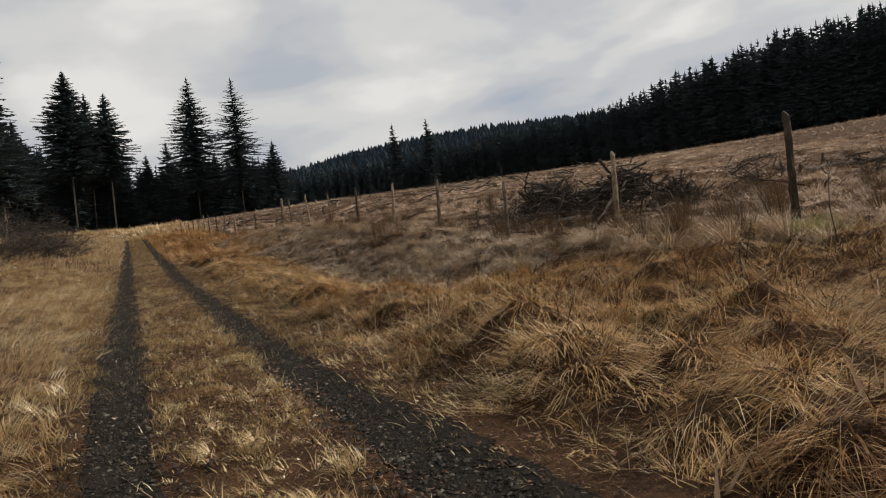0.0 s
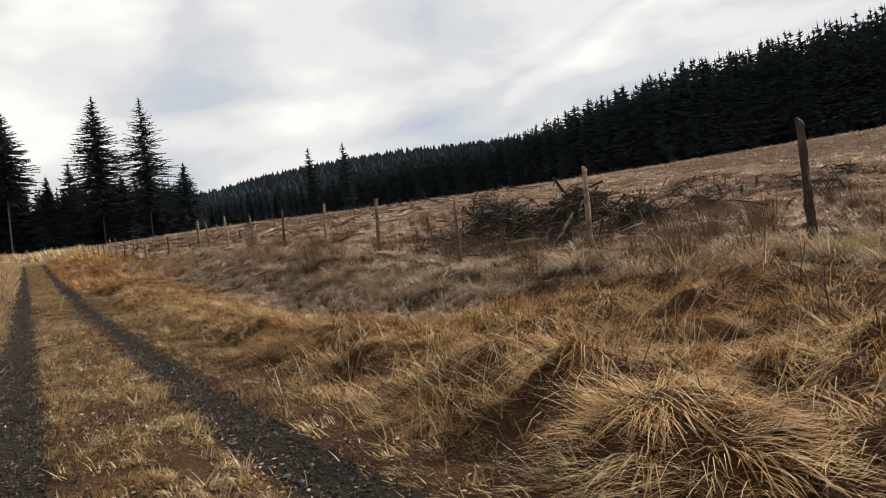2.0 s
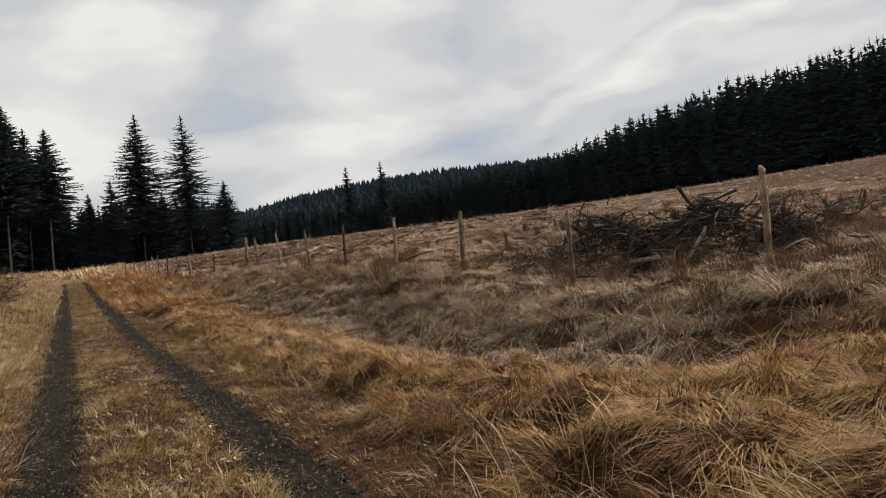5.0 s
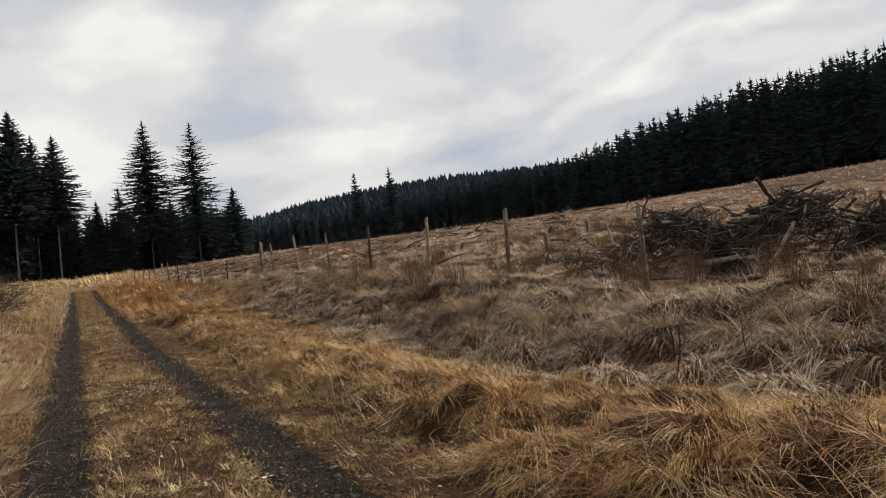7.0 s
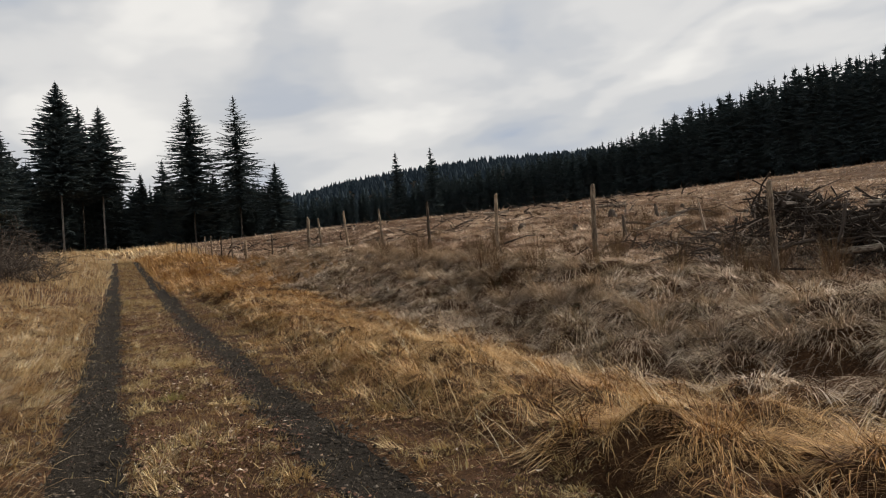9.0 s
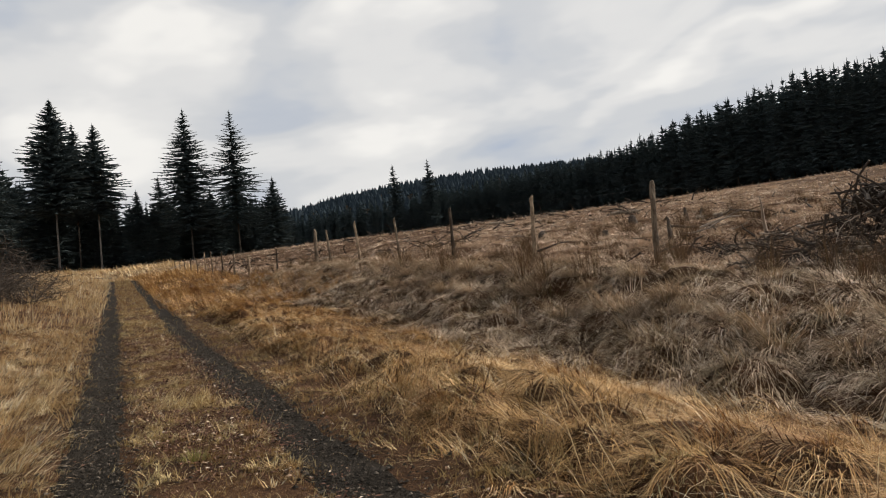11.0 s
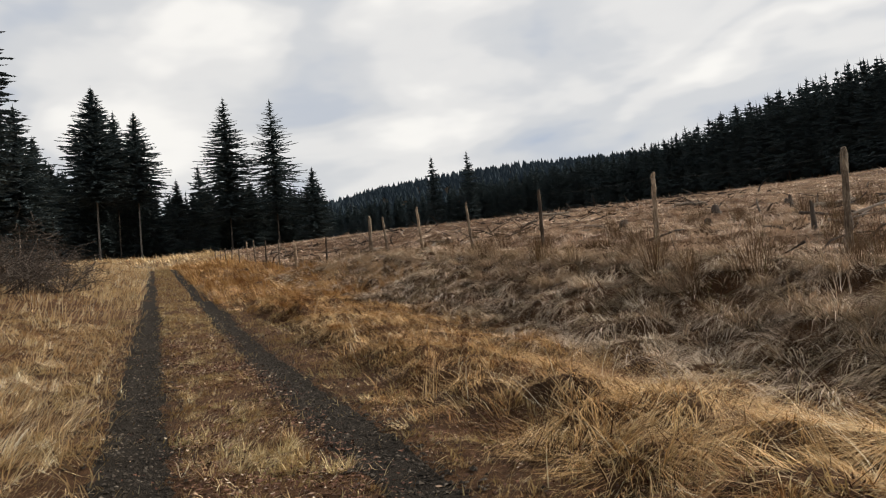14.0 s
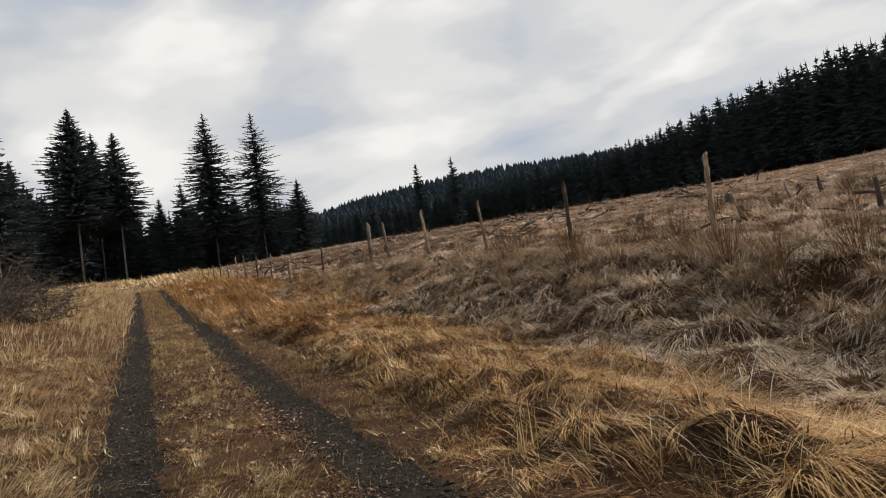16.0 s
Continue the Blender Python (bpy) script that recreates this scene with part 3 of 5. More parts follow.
# verge beside the track: long straw tussocks combed over towards the track
LEFTWARD = radians(-115)
VERGE = "long straw-coloured grass combed over beside the track"
foot = lambda x, y: x - fence_x(y) + 0.35 * vnoise(x, y, 1.1, 56)      # negative below the bank
edge = lambda x, y: (1 - smooth(-4.3, -3.5, foot(x, y)) * smooth(8.5, 12.5, y)) * (1 - smooth(-1.0, 0.2, foot(x, y))) * smooth(2.0, 2.6, x + 0.35 * vnoise(x, y, 0.9, 55)) * hollows(x, y)
x, y = scatter(1.8, 9.4, 2.2, 38, 125, lambda x, y: np.clip((5.5 / distance(x, y)) ** 0.9, 0, 1) * edge(x, y) * crest(x, y, MOUND, 2))
thatch("verge_grass", VERGE, x, y, STRAW, 0.42, 11, LEFTWARD, MOUND, 2, 0.0052, 4, (1.25, 0.9), 0.75, 0.95, 0.035, 0.035, 1.0)
x, y = scatter(1.8, 9.4, 2.5, 38, 300, lambda x, y: np.clip((5.5 / distance(x, y)) ** 1.0, 0, 1) * edge(x, y) * crest(x, y, MOUND, 2, 0.15))
meadow("verge_thatch", "flattened straw thatch between the tussocks", x, y, STRAW, 0.22, 0.4, (1.25, 0.3), 0.3, LEFTWARD, 0.0075, 2, 0.03, 0.4, 0.7, 0.5, 1.6)
x, y = scatter(1.9, 8.2, 2.2, 30, 26, lambda x, y: np.clip((5.5 / distance(x, y)) ** 1.2, 0, 1) * edge(x, y))
thatch("stray_grass", "long pale stray blades lying over the straw", x, y, BLEACHED, 0.60, 3, LEFTWARD, MOUND, 2, 0.0042, 4, (0.85, 0.9), 0.6, 0.6, 0.10, 0.10, 1.8)
x, y = scatter(1.6, 7.0, 36, 100, 90, lambda x, y: np.clip((30 / distance(x, y)) ** 1.2, 0, 1))
meadow("verge_grass", VERGE, x, y, STRAW, 0.42, 0.4, (0.6, 0.8), 0.8, LEFTWARD, 0.005, 2, 0.04)
# bank below the fence, pale and frosted, hanging down to the ditch
slope = lambda x, y: smooth(-4.2, -3.4, foot(x, y)) * smooth(10.0, 13.5, y + 0.8 * vnoise(x, y, 1.5, 52) - 0.3 * foot(x, y) - 0.9) * (1 - smooth(-0.3, 1.0, foot(x, y)))
x, y = scatter(3.0, 10.2, 3, 54, 95, lambda x, y: np.clip((9.0 / distance(x, y)) ** 0.9, 0, 1) * slope(x, y) * crest(x, y, MOUND, 2))
thatch("bank_grass", "pale frosted grass hanging down the bank", x, y, FROST, 0.46, 9, radians(-100), MOUND, 2, 0.0085, 4, (1.15, 1.3), 0.8, 1.0, 0.04, 0.03, 0.6)
x, y = scatter(3.0, 10.2, 3, 46, 150, lambda x, y: np.clip((9.0 / distance(x, y)) ** 1.1, 0, 1) * slope(x, y) * crest(x, y, MOUND, 2, 0.1))
meadow("bank_thatch", "matted dead grass under the tussocks of the bank", x, y, FROST, 0.28, 0.4, (1.25, 0.3), 0.3, radians(-105), 0.010, 2, 0.025, 0.4)
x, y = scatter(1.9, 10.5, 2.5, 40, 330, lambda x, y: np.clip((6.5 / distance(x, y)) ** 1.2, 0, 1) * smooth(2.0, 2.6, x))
meadow("shaded_rusty_litter", "rust-brown rotting grass litter, darkened as shade under the tussocks", x, y, RUST_SHADE, 0.17, 0.5, (1.2, 0.2), 0.25, LEFTWARD, 0.011, 1, 0.02, 0.3)
x, y = scatter(-35, 9, 92, 150, 5, lambda x, y: np.ones(len(x)))
meadow("far_grass", "pale grass where the track meets the wood", x, y, BLEACHED, 0.6, 0.4, (0.6, 0.7), 1.4, LEFTWARD, 0.008, 2, 0.03)
# clear-felled field behind the fence
x, y = scatter(8.0, 60, 4, 75, 36, lambda x, y: np.clip((14.0 / distance(x, y)) ** 1.0, 0, 1) * smooth(-0.7, 0.4, foot(x, y)) * crest(x, y, MOUND, 2, 0.08))
thatch("field_grass", "dull straw grass of the clear-felled field", x, y, FIELD, 0.27, 8, radians(-110), MOUND, 2, 0.009, 3, (0.8, 1.0), 0.6, 0.9, 0.05, 0.04)
x, y = scatter(8.0, 60, 4, 75, 26, lambda x, y: np.clip((12.0 / distance(x, y)) ** 1.2, 0, 1) * smooth(-0.7, 0.4, foot(x, y)))
meadow("field_thatch", "flattened dull straw between the tussocks of the field", x, y, FIELD, 0.22, 0.4, (1.1, 0.5), 0.6, radians(-110), 0.010, 2, 0.04, 0.6, 0.7, 0.7)
x, y = scatter(5, 120, 14, 160, 5, lambda x, y: smooth(0, 3, x - fence_x(y)) * smooth(44, 60, np.hypot(x, y)) * (1 - smooth(130, 170, np.hypot(x, y))))
meadow("field_grass", "dull straw grass of the clear-felled field", x, y, FIELD, 0.42, 0.45, (1.2, 0.5), 1.9, radians(-110), 0.008, 2, 0.03, 0.8, 0.6, 0.8)
# left of the track
ROADSIDE = "short golden winter grass beside the track"
x, y = scatter(-7.5, -0.6, 3, 34, 95, lambda x, y: np.clip((6.0 / distance(x, y)) ** 1.0, 0, 1) * smooth(0.55, 1.0, -x + 0.2 * vnoise(x, y, 0.6, 54)) * crest(x, y, 0.5, 3, 0.12))
thatch("roadside_locks", "matted golden winter grass beside the track", x, y, BLEACHED, 0.27, 8, radians(150), 0.5, 3, 0.0066, 3, (0.8, 0.8), 0.7, 0.8, 0.035, 0.04, 1.3)
x, y = scatter(-7.5, -0.35, 3, 34, 260, lambda x, y: np.clip((6.0 / distance(x, y)) ** 1.2, 0, 1) * off_ruts(x, y) * hollow(x, y, 0.45))
meadow("roadside_grass", ROADSIDE, x, y, BLEACHED, 0.22, 0.45, (0.95, 0.6), 0.36, radians(150), 0.0085, 2, 0.03, 0.65)
x, y = scatter(-20, -0.4, 34, 110, 46, lambda x, y: np.clip((32 / distance(x, y)) ** 1.2, 0, 1))
meadow("roadside_grass", ROADSIDE, x, y, BLEACHED, 0.3, 0.4, (0.5, 0.7), 0.8, radians(150), 0.0065, 2, 0.02)
# wider cover beside and behind the walk
n_out = 52000
x, y = rng.uniform(-26, 26, n_out), rng.uniform(-16, 45, n_out)
apart = ((x < -0.24 * y - 1.5) | (x > 2.0 * y + 2.5) | (y < 3)) & (np.abs(x + 0.21) > 0.35) & (np.abs(x - 1.37) > 0.35)
meadow("outer_grass", "rough straw grass round the track", x[apart], y[apart], FIELD, 0.4, 0.4, (0.8, 0.7), 0.7, LEFTWARD, 0.03, 1, 0.03)
# strip between the ruts and the worn shoulder
soft_edge = lambda x, y: 1 - 0.9 * np.exp(-((x + 0.21) / 0.25) ** 4) - 0.9 * np.exp(-((x - 1.37) / 0.25) ** 4)
patchy = lambda x, y: np.clip(0.12 + 1.5 * vnoise(x, y, 0.19, 57) + 0.9 * vnoise(x, y, 0.6, 58) + 0.4 * vnoise(x, y, 2.1, 60) - 0.35 * smooth(11, 15, y) * (1 - smooth(22, 28, y)) * smooth(0.2, 0.6, x) - 0.3 * (1 - smooth(4.5, 7.0, y)), 0.03, 1)
bare = lambda x, y: 1 - (0.45 + 0.35 * (1 - smooth(4.5, 6.5, y))) * smooth(1.3, 1.6, x) * (1 - smooth(2.0, 2.5, x))
x, y = scatter(-1.1, 2.8, 2.5, 36, 4200, lambda x, y: np.clip((5.5 / distance(x, y)) ** 1.3, 0, 1) * soft_edge(x, y) * bare(x, y) * np.clip(0.15 + 1.3 * vnoise(x, y, 0.3, 75) + 0.5 * vnoise(x, y, 1.6, 76), 0.03, 1))
meadow("track_moss", "low rusty moss and bitten grass on the track", x, y, SHORT, 0.05, 0.6, (0.95, 0.3), 0.12, radians(180), 0.010, 1, 0.006, 0.5)
x, y = scatter(-0.1, 1.3, 2.5, 40, 3600, lambda x, y: np.clip((5.5 / distance(x, y)) ** 0.95, 0, 1) * off_ruts(x, y) * patchy(x, y))
meadow("strip_grass", "short tan grass and moss between the ruts", x, y, SHORT, 0.10, 0.5, (0.75, 0.7), 0.16, radians(180), 0.0062, 2, 0.012, 0.7, 0.6, 0.8)
x, y = scatter(-0.1, 1.6, 40, 110, 120, lambda x, y: off_ruts(x, y) * np.clip((32 / distance(x, y)) ** 1.2, 0, 1))
meadow("strip_grass", "short rusty grass and moss between the ruts", x, y, SHORT, 0.12, 0.5, (0.75, 0.6), 0.3, radians(180), 0.005, 2, 0.012, 0.6)
x, y = scatter(1.5, 3.0, 2.5, 40, 1900, lambda x, y: np.clip((5.5 / distance(x, y)) ** 1.2, 0, 1) * off_ruts(x, y) * bare(x, y) * np.clip(0.4 + 1.2 * vnoise(x, y, 0.35, 59), 0.06, 1) * (1 - smooth(2.3, 3.0, x)))
meadow("shoulder_grass", "short trodden grass on the track's shoulder", x, y, SHORT, 0.11, 0.5, (0.85, 0.6), 0.25, LEFTWARD, 0.0065, 2, 0.012, 0.6)

# ---- fence ----


def ring_mesh(name, rings, material, sides, cap=True, rough=0.0, seed=0):
    """A tube through rings of (centre, radius)."""
    r = np.random.default_rng(seed)
    v, f = [], []
    for c, rad in rings:
        for k in range(sides):
            a = 6.28318 * k / sides
            q = rad * (1 + rough * r.uniform(-1, 1))
            v.append((c[0] + q * math.cos(a), c[1] + q * math.sin(a), c[2]))
    for j in range(len(rings) - 1):
        for k in range(sides):
            f.append((j * sides + k, j * sides + (k + 1) % sides, (j + 1) * sides + (k + 1) % sides, (j + 1) * sides + k))
    me = bpy.data.meshes.new(name)
    faces = f + ([tuple(range((len(rings) - 1) * sides, len(rings) * sides))] if cap else [])
    me.from_pydata(v, [], faces)
    me.materials.append(material)
    return me


def fence_post(x, y, top, radius, lean_x, lean_y, seed, look_of):
    radius *= 0.94
    wood, words = {"d": (POST_DARK, "dark-stained"), "w": (POST, "weathered grey-brown"), "p": (POST_PALE, "bleached pale")}[look_of]
    z = float(ground_z(x, y))
    tall = top - z + 0.12
    r = np.random.default_rng(seed)
    rings = []
    for k in range(17):
        f = k / 16
        knot = 1.15 if r.uniform(0, 1) < 0.22 else 1.0
        rings.append(((0.005 * r.uniform(-1, 1), 0.005 * r.uniform(-1, 1), f * tall - 0.12), radius * (1.08 - 0.25 * f) * knot))
    rings.append(((0.008, 0.004, tall - 0.12 + 0.035), radius * 0.55))
    ob = new("fence_post", ring_mesh("fence_post", rings, wood, 9, True, 0.16, seed))
    a = r.uniform(0, 6.28)
    for v in ob.data.vertices:
        if v.co.z > tall - 0.16:      # chisel-cut top
            v.co.z -= 0.9 * (v.co.x * math.cos(a) + v.co.y * math.sin(a)) + 0.03
    ob.matrix_world = pose(x, y, z, lean_y, lean_x, seed * 40.0)
    return tagged(ob, words + " wooden fence post in rough grass", "fence post", "posts of the old fence")


POSTS = [(8.95, 8.75, 2.96, 0.062), (9.17, 13.55, 3.2, 0.056), (9.1, 18.4, 3.32, 0.052), (9.13, 23.2, 4.06, 0.055), (9.09, 27.6, 4.56, 0.055),
         (9.04, 32.2, 5.01, 0.05), (9.0, 36.65, 5.4, 0.045), (8.87, 40.93, 5.9, 0.055), (8.76, 45.0, 6.11, 0.055), (8.52, 46.6, 6.36, 0.085),
         (7.6, 51.3, 6.08, 0.05), (6.84, 55.2, 6.2, 0.085), (6.6, 59.5, 6.9, 0.05), (6.5, 64, 7.4, 0.05), (6.4, 68.5, 7.9, 0.05), (6.4, 73, 8.3, 0.05),
         (6.26, 77.5, 8.3, 0.05), (6.1, 82, 8.8, 0.05), (6.0, 86.5, 9.2, 0.05), (5.9, 91, 9.5, 0.05), (5.75, 95.5, 9.9, 0.05)]
LEAN = [0.5, -3, -2, -2.5, -4, -1.5, -5, -4.5, -3.5, 2, -1, 1]
for i, (px, py, top, rad) in enumerate(POSTS):
    fence_post(px, py, top, rad, LEAN[i] if i < len(LEAN) else random.uniform(-4, 2), random.uniform(-2, 2), i + 1, "dpwwpdwpwwdpwdwpwdwpw"[i])


def fence_wire(drop, seed):
    me = bpy.data.meshes.new("fence_wire")
    pts = []
    for (ax, ay, at, _), (bx, by, bt, _) in zip(POSTS[:12], POSTS[1:13]):
        for k in range(6):
            f = k / 6
            pts.append((ax + (bx - ax) * f - 0.06, ay + (by - ay) * f, at + (bt - at) * f - drop - 0.05 * 4 * f * (1 - f)))
    v, fc = [], []
    for p in pts:
        for a in (0, 2.1, 4.2):
            v.append((p[0] + 0.0007 * math.cos(a), p[1], p[2] + 0.0007 * math.sin(a)))
    for j in range(len(pts) - 1):
        for k in range(3):
            fc.append((3 * j + k, 3 * j + (k + 1) % 3, 3 * j + 3 + (k + 1) % 3, 3 * j + 3 + k))
    me.from_pydata(v, [], fc)
    me.materials.append(WIRE)
    tagged(new("fence_wire", me), "thin rusty wire strung along the fence posts", "wire", "wires of the old fence")


for drop in (0.12,):
    fence_wire(drop, 1)

# ---- conifers ----


def crown_arrays(height, base, radius, levels, per, seed, ragged=0.3, leaf=0.45, point=0.9):
    """Needled boughs in whorls: each bough a drooping fan of small ragged tufts."""
    r = np.random.default_rng(seed)
    tri = []
    for i in range(levels):
        f = min(max((i + r.uniform(-0.3, 0.3)) / levels, 0.0), 1.0)
        z = base + (height - base) * f
        reach = radius * min(1.0, (1 - f) * point) ** 0.9 * (0.88 + 0.12 * math.sin(i * 1.7)) + 0.08
        size = leaf * (0.45 + 0.55 * min(1.0, (1 - f) * 2))
        if f < 0.1:
            reach *= 0.6 + 4.0 * f
        for k in range(max(4, int(per * (0.5 + 0.5 * (1 - f))))):
            a = r.uniform(0, 6.283)
            ln = reach * r.uniform(1 - ragged, 1 + ragged * 0.7)
            slope = 0.42 * (f - 0.45) - 0.10 + r.uniform(-0.1, 0.1)
            lift = r.uniform(-0.5, 0.5) * (height - base) / levels
            m = max(2, int(ln / (size * 0.75)) + 1)
            g = (np.arange(m) + 0.6) / m
            d = ln * g
            c = np.stack([math.cos(a) * d, math.sin(a) * d, z + lift + d * slope + 0.13 * ln * g * g - 0.1 * ln * g], 1)
            s = (size * (1.25 - 0.6 * g) * r.uniform(0.6, 1.35, m))[:, None]
            fw = np.array([[math.cos(a), math.sin(a), slope + 0.1]]) * s * 1.3
            sd = np.stack([np.full(m, -math.sin(a)), np.full(m, math.cos(a)), r.uniform(-0.35, 0.35, m)], 1) * s * 0.6
            dn = np.array([[0, 0, -1.0]]) * s * r.uniform(0.3, 0.8, m)[:, None]
            tri.append(np.stack([c + fw, c - 0.5 * fw + sd, c - 0.5 * fw - sd], 1))
            tri.append(np.stack([c + fw * 0.7, c - 0.6 * fw, c - 0.1 * fw + dn], 1))
            tri.append(np.stack([c + sd * 1.2, c - sd * 1.2, c + dn * 0.8 + 0.3 * fw], 1)[::2])
    # leader
    for k in range(6):
        a = k * 1.05
        tri.append(np.array([[(0, 0, height + 0.5), (0.13 * math.cos(a), 0.13 * math.sin(a), height - 1.1), (0.13 * math.cos(a + 1.2), 0.13 * math.sin(a + 1.2), height - 1.1)]]))
    v = np.concatenate(tri).reshape(-1, 3)
    return v, np.arange(len(v)).reshape(-1, 3)


def conifer(height, base, radius, levels, per, seed, label, ragged=0.3, leaf=0.45, trunk=BARK, group="", point=0.9, thick=0.005):
    tree = new("spruce_tree")
    tr = height * thick
    part("trunk", ring_mesh("trunk", [((0, 0, -0.6), tr * 1.3), ((0, 0, 0.8), tr), ((0.05, 0.03, height * 0.5), tr * 0.62), ((0, 0, height), 0.03)], trunk, 7, False, 0.06, seed), tree)
    v, f = crown_arrays(height, base, radius, levels, per, seed, ragged, leaf, point)
    part("crown", mesh_of("crown", v, f, NEEDLE, False), tree)
    return tagged(tree, label, "tree", group)


def stand(tree, x, y, scale=1.0, turn=0.0, wide=1.0):
    tree.matrix_world = pose(x, y, float(ground_z(x, y, False)) - 0.1, 0, 0, turn) @ Matrix.Diagonal((scale * wide, scale * wide, scale, 1))


def copy_at(tree, x, y, scale, turn, wide=1.0):
    """A copy of a tree, of another size and turned."""
    c = copy_thing(tree, pose(x, y, float(ground_z(x, y, False)) - 0.1, 0, 0, turn))
    c.scale = (scale * wide, scale * wide, scale)
    return c


EYE = (0.0, 14.77, 2.355)


def polar(az, r):
    return EYE[0] + r * math.sin(radians(az)), EYE[1] + r * math.cos(radians(az))


def hero(az, r, top, radius, bare, levels, per, seed, label, ragged=0.3, leaf=0.5, trunk=BARK, point=0.9, thick=0.005):
    """A tree whose tip stands at that slope above the eye."""
    x, y = polar(az, r)
    tall = EYE[2] + top * r - float(ground_z(x, y, False))
    t = conifer(tall, tall * bare, radius, levels, per, seed, label, ragged, leaf, trunk, "", point, thick)
    stand(t, x, y)


DARK = "tall dark spruce with a bare lower trunk"
hero(-3.3, 150, 0.296, 5.9, 0.36, 70, 18, 11, "tall dense dark spruce with a pale bare lower trunk", 0.35, 0.5, PALE_BARK, 1.9, 0.0065)
hero(-2.0, 156, 0.266, 4.0, 0.36, 66, 13, 12, "dark spruce with a thin ragged top", 0.4, 0.42, BARK, 1.9)
hero(-0.7, 152, 0.266, 4.9, 0.40, 66, 13, 13, "tall ragged spruce with a pale bare lower trunk", 0.4, 0.42, PALE_BARK, 1.9, 0.0065)
hero(5.3, 152, 0.283, 5.6, 0.22, 84, 13, 14, "tall free-standing spruce with drooping boughs", 0.5, 0.36, BARK, 1.75)
hero(8.55, 152, 0.279, 6.0, 0.22, 66, 10, 15, "tall open spruce with gaps between its boughs", 0.52, 0.34, BARK, 1.7)
SMALL = "small dense spruce at the wood's edge"
hero(11.2, 150, 0.190, 3.4, 0.08, 42, 16, 16, SMALL, 0.35, 0.45, BARK, 1.8)
hero(1.8, 158, 0.182, 3.2, 0.06, 42, 16, 17, SMALL, 0.35, 0.45, BARK, 1.8)
hero(3.3, 158, 0.198, 3.7, 0.1, 44, 15, 18, "ragged spruce at the wood's edge", 0.45, 0.45, BARK, 1.8)
hero(6.75, 156, 0.180, 3.3, 0.06, 40, 15, 19, SMALL, 0.35, 0.45, BARK, 1.8)
hero(-8.0, 120, 0.272, 4.2, 0.28, 56, 16, 20, DARK, 0.38, 0.45, PALE_BARK, 1.9)
hero(-7.0, 128, 0.235, 3.8, 0.28, 50, 15, 21, DARK, 0.38, 0.45, BARK, 1.9)
hero(-6.1, 150, 0.205, 3.6, 0.22, 46, 15, 22, DARK, 0.38, 0.45, BARK, 1.9)
hero(-10.3, 74, 0.45, 3.4, 0.26, 74, 17, 23, DARK, 0.38, 0.36, BARK, 1.7)
NARROW = "narrow dark spruce standing above the plantation"
hero(22.5, 262, 0.194, 3.2, 0.08, 34, 13, 24, NARROW, 0.25, 0.65, BARK, 2.6)
hero(19.9, 258, 0.192, 2.8, 0.1, 34, 13, 25, NARROW, 0.25, 0.65, BARK, 2.6)

KINDS = [conifer(18, 1.0 + 0.5 * k, 2.7 + 0.25 * k, 34, 12, 40 + k, "dark plantation spruce in a dense stand", 0.35, 0.55, BARK, "spruces of the plantation", 2.2 + 0.3 * k, 0.006) for k in range(4)]
placed = 0


def forest_row(az0, az1, step, r_of, top_of, jitter, kinds=KINDS, joined=None):
    """A row of trees along an arc; far rows go into the joined wood behind."""
    global placed
    az = az0
    while az < az1:
        a = az + random.uniform(-0.4, 0.4) * step
        r = r_of(a) * random.uniform(1, 1 + jitter)
        x, y = polar(a, r)
        z = float(ground_z(x, y, False))
        tall = (EYE[2] + top_of(a) * r - z) * random.choice((random.uniform(0.84, 1.0), random.uniform(0.9, 1.0), random.uniform(0.9, 1.03)))
        if joined is not None:
            joined.append((x, y, z, tall, random.uniform(0, 6.28)))
            az += step
            continue
        tree = kinds[placed % len(kinds)]
        if placed < len(kinds):
            tree.matrix_world = pose(x, y, z - 0.1, 0, 0, random.uniform(0, 360))
            tree.scale = (tall / 18,) * 3
        else:
            copy_at(tree, x, y, tall / 18, random.uniform(0, 360), random.uniform(0.85, 1.15))
        placed += 1
        az += step


def right_top(a):
    return float(np.interp(a, [22, 24, 27, 31, 36, 39, 43, 45, 48, 52, 60, 75], [0.156, 0.156, 0.164, 0.170, 0.178, 0.192, 0.213, 0.217, 0.229, 0.234, 0.243, 0.25]))


def left_top(a):
    return float(np.interp(a, [-16, -9, -6, -4, -1, 0.5, 4, 9, 12], [0.30, 0.24, 0.205, 0.20, 0.20, 0.165, 0.172, 0.172, 0.165]))


RIGHT_R = lambda a: float(np.interp(a, [12, 24, 30, 40, 50, 75], [285, 275, 260, 225, 195, 170]))
forest_row(23, 64, 0.5, RIGHT_R, right_top, 0.04)
forest_row(23, 64, 0.5, lambda a: RIGHT_R(a) * 1.07, right_top, 0.05)
BACK = []
forest_row(23, 64, 0.45, lambda a: RIGHT_R(a) * 1.14, right_top, 0.05, joined=BACK)
forest_row(11, 24, 0.5, RIGHT_R, lambda a: 0.136 + 0.0016 * (a - 11), 0.05)
forest_row(11, 24, 0.5, lambda a: RIGHT_R(a) * 1.1, lambda a: 0.14 + 0.0016 * (a - 11), 0.05, joined=BACK)
forest_row(-12, 11.5, 0.7, lambda a: 160, left_top, 0.05)
forest_row(-12, 11.5, 0.7, lambda a: 172, left_top, 0.05)
forest_row(-12, 11.5, 0.5, lambda a: 186, left_top, 0.05, joined=BACK)
forest_row(-22, -9, 1.1, lambda a: 110, left_top, 0.15)


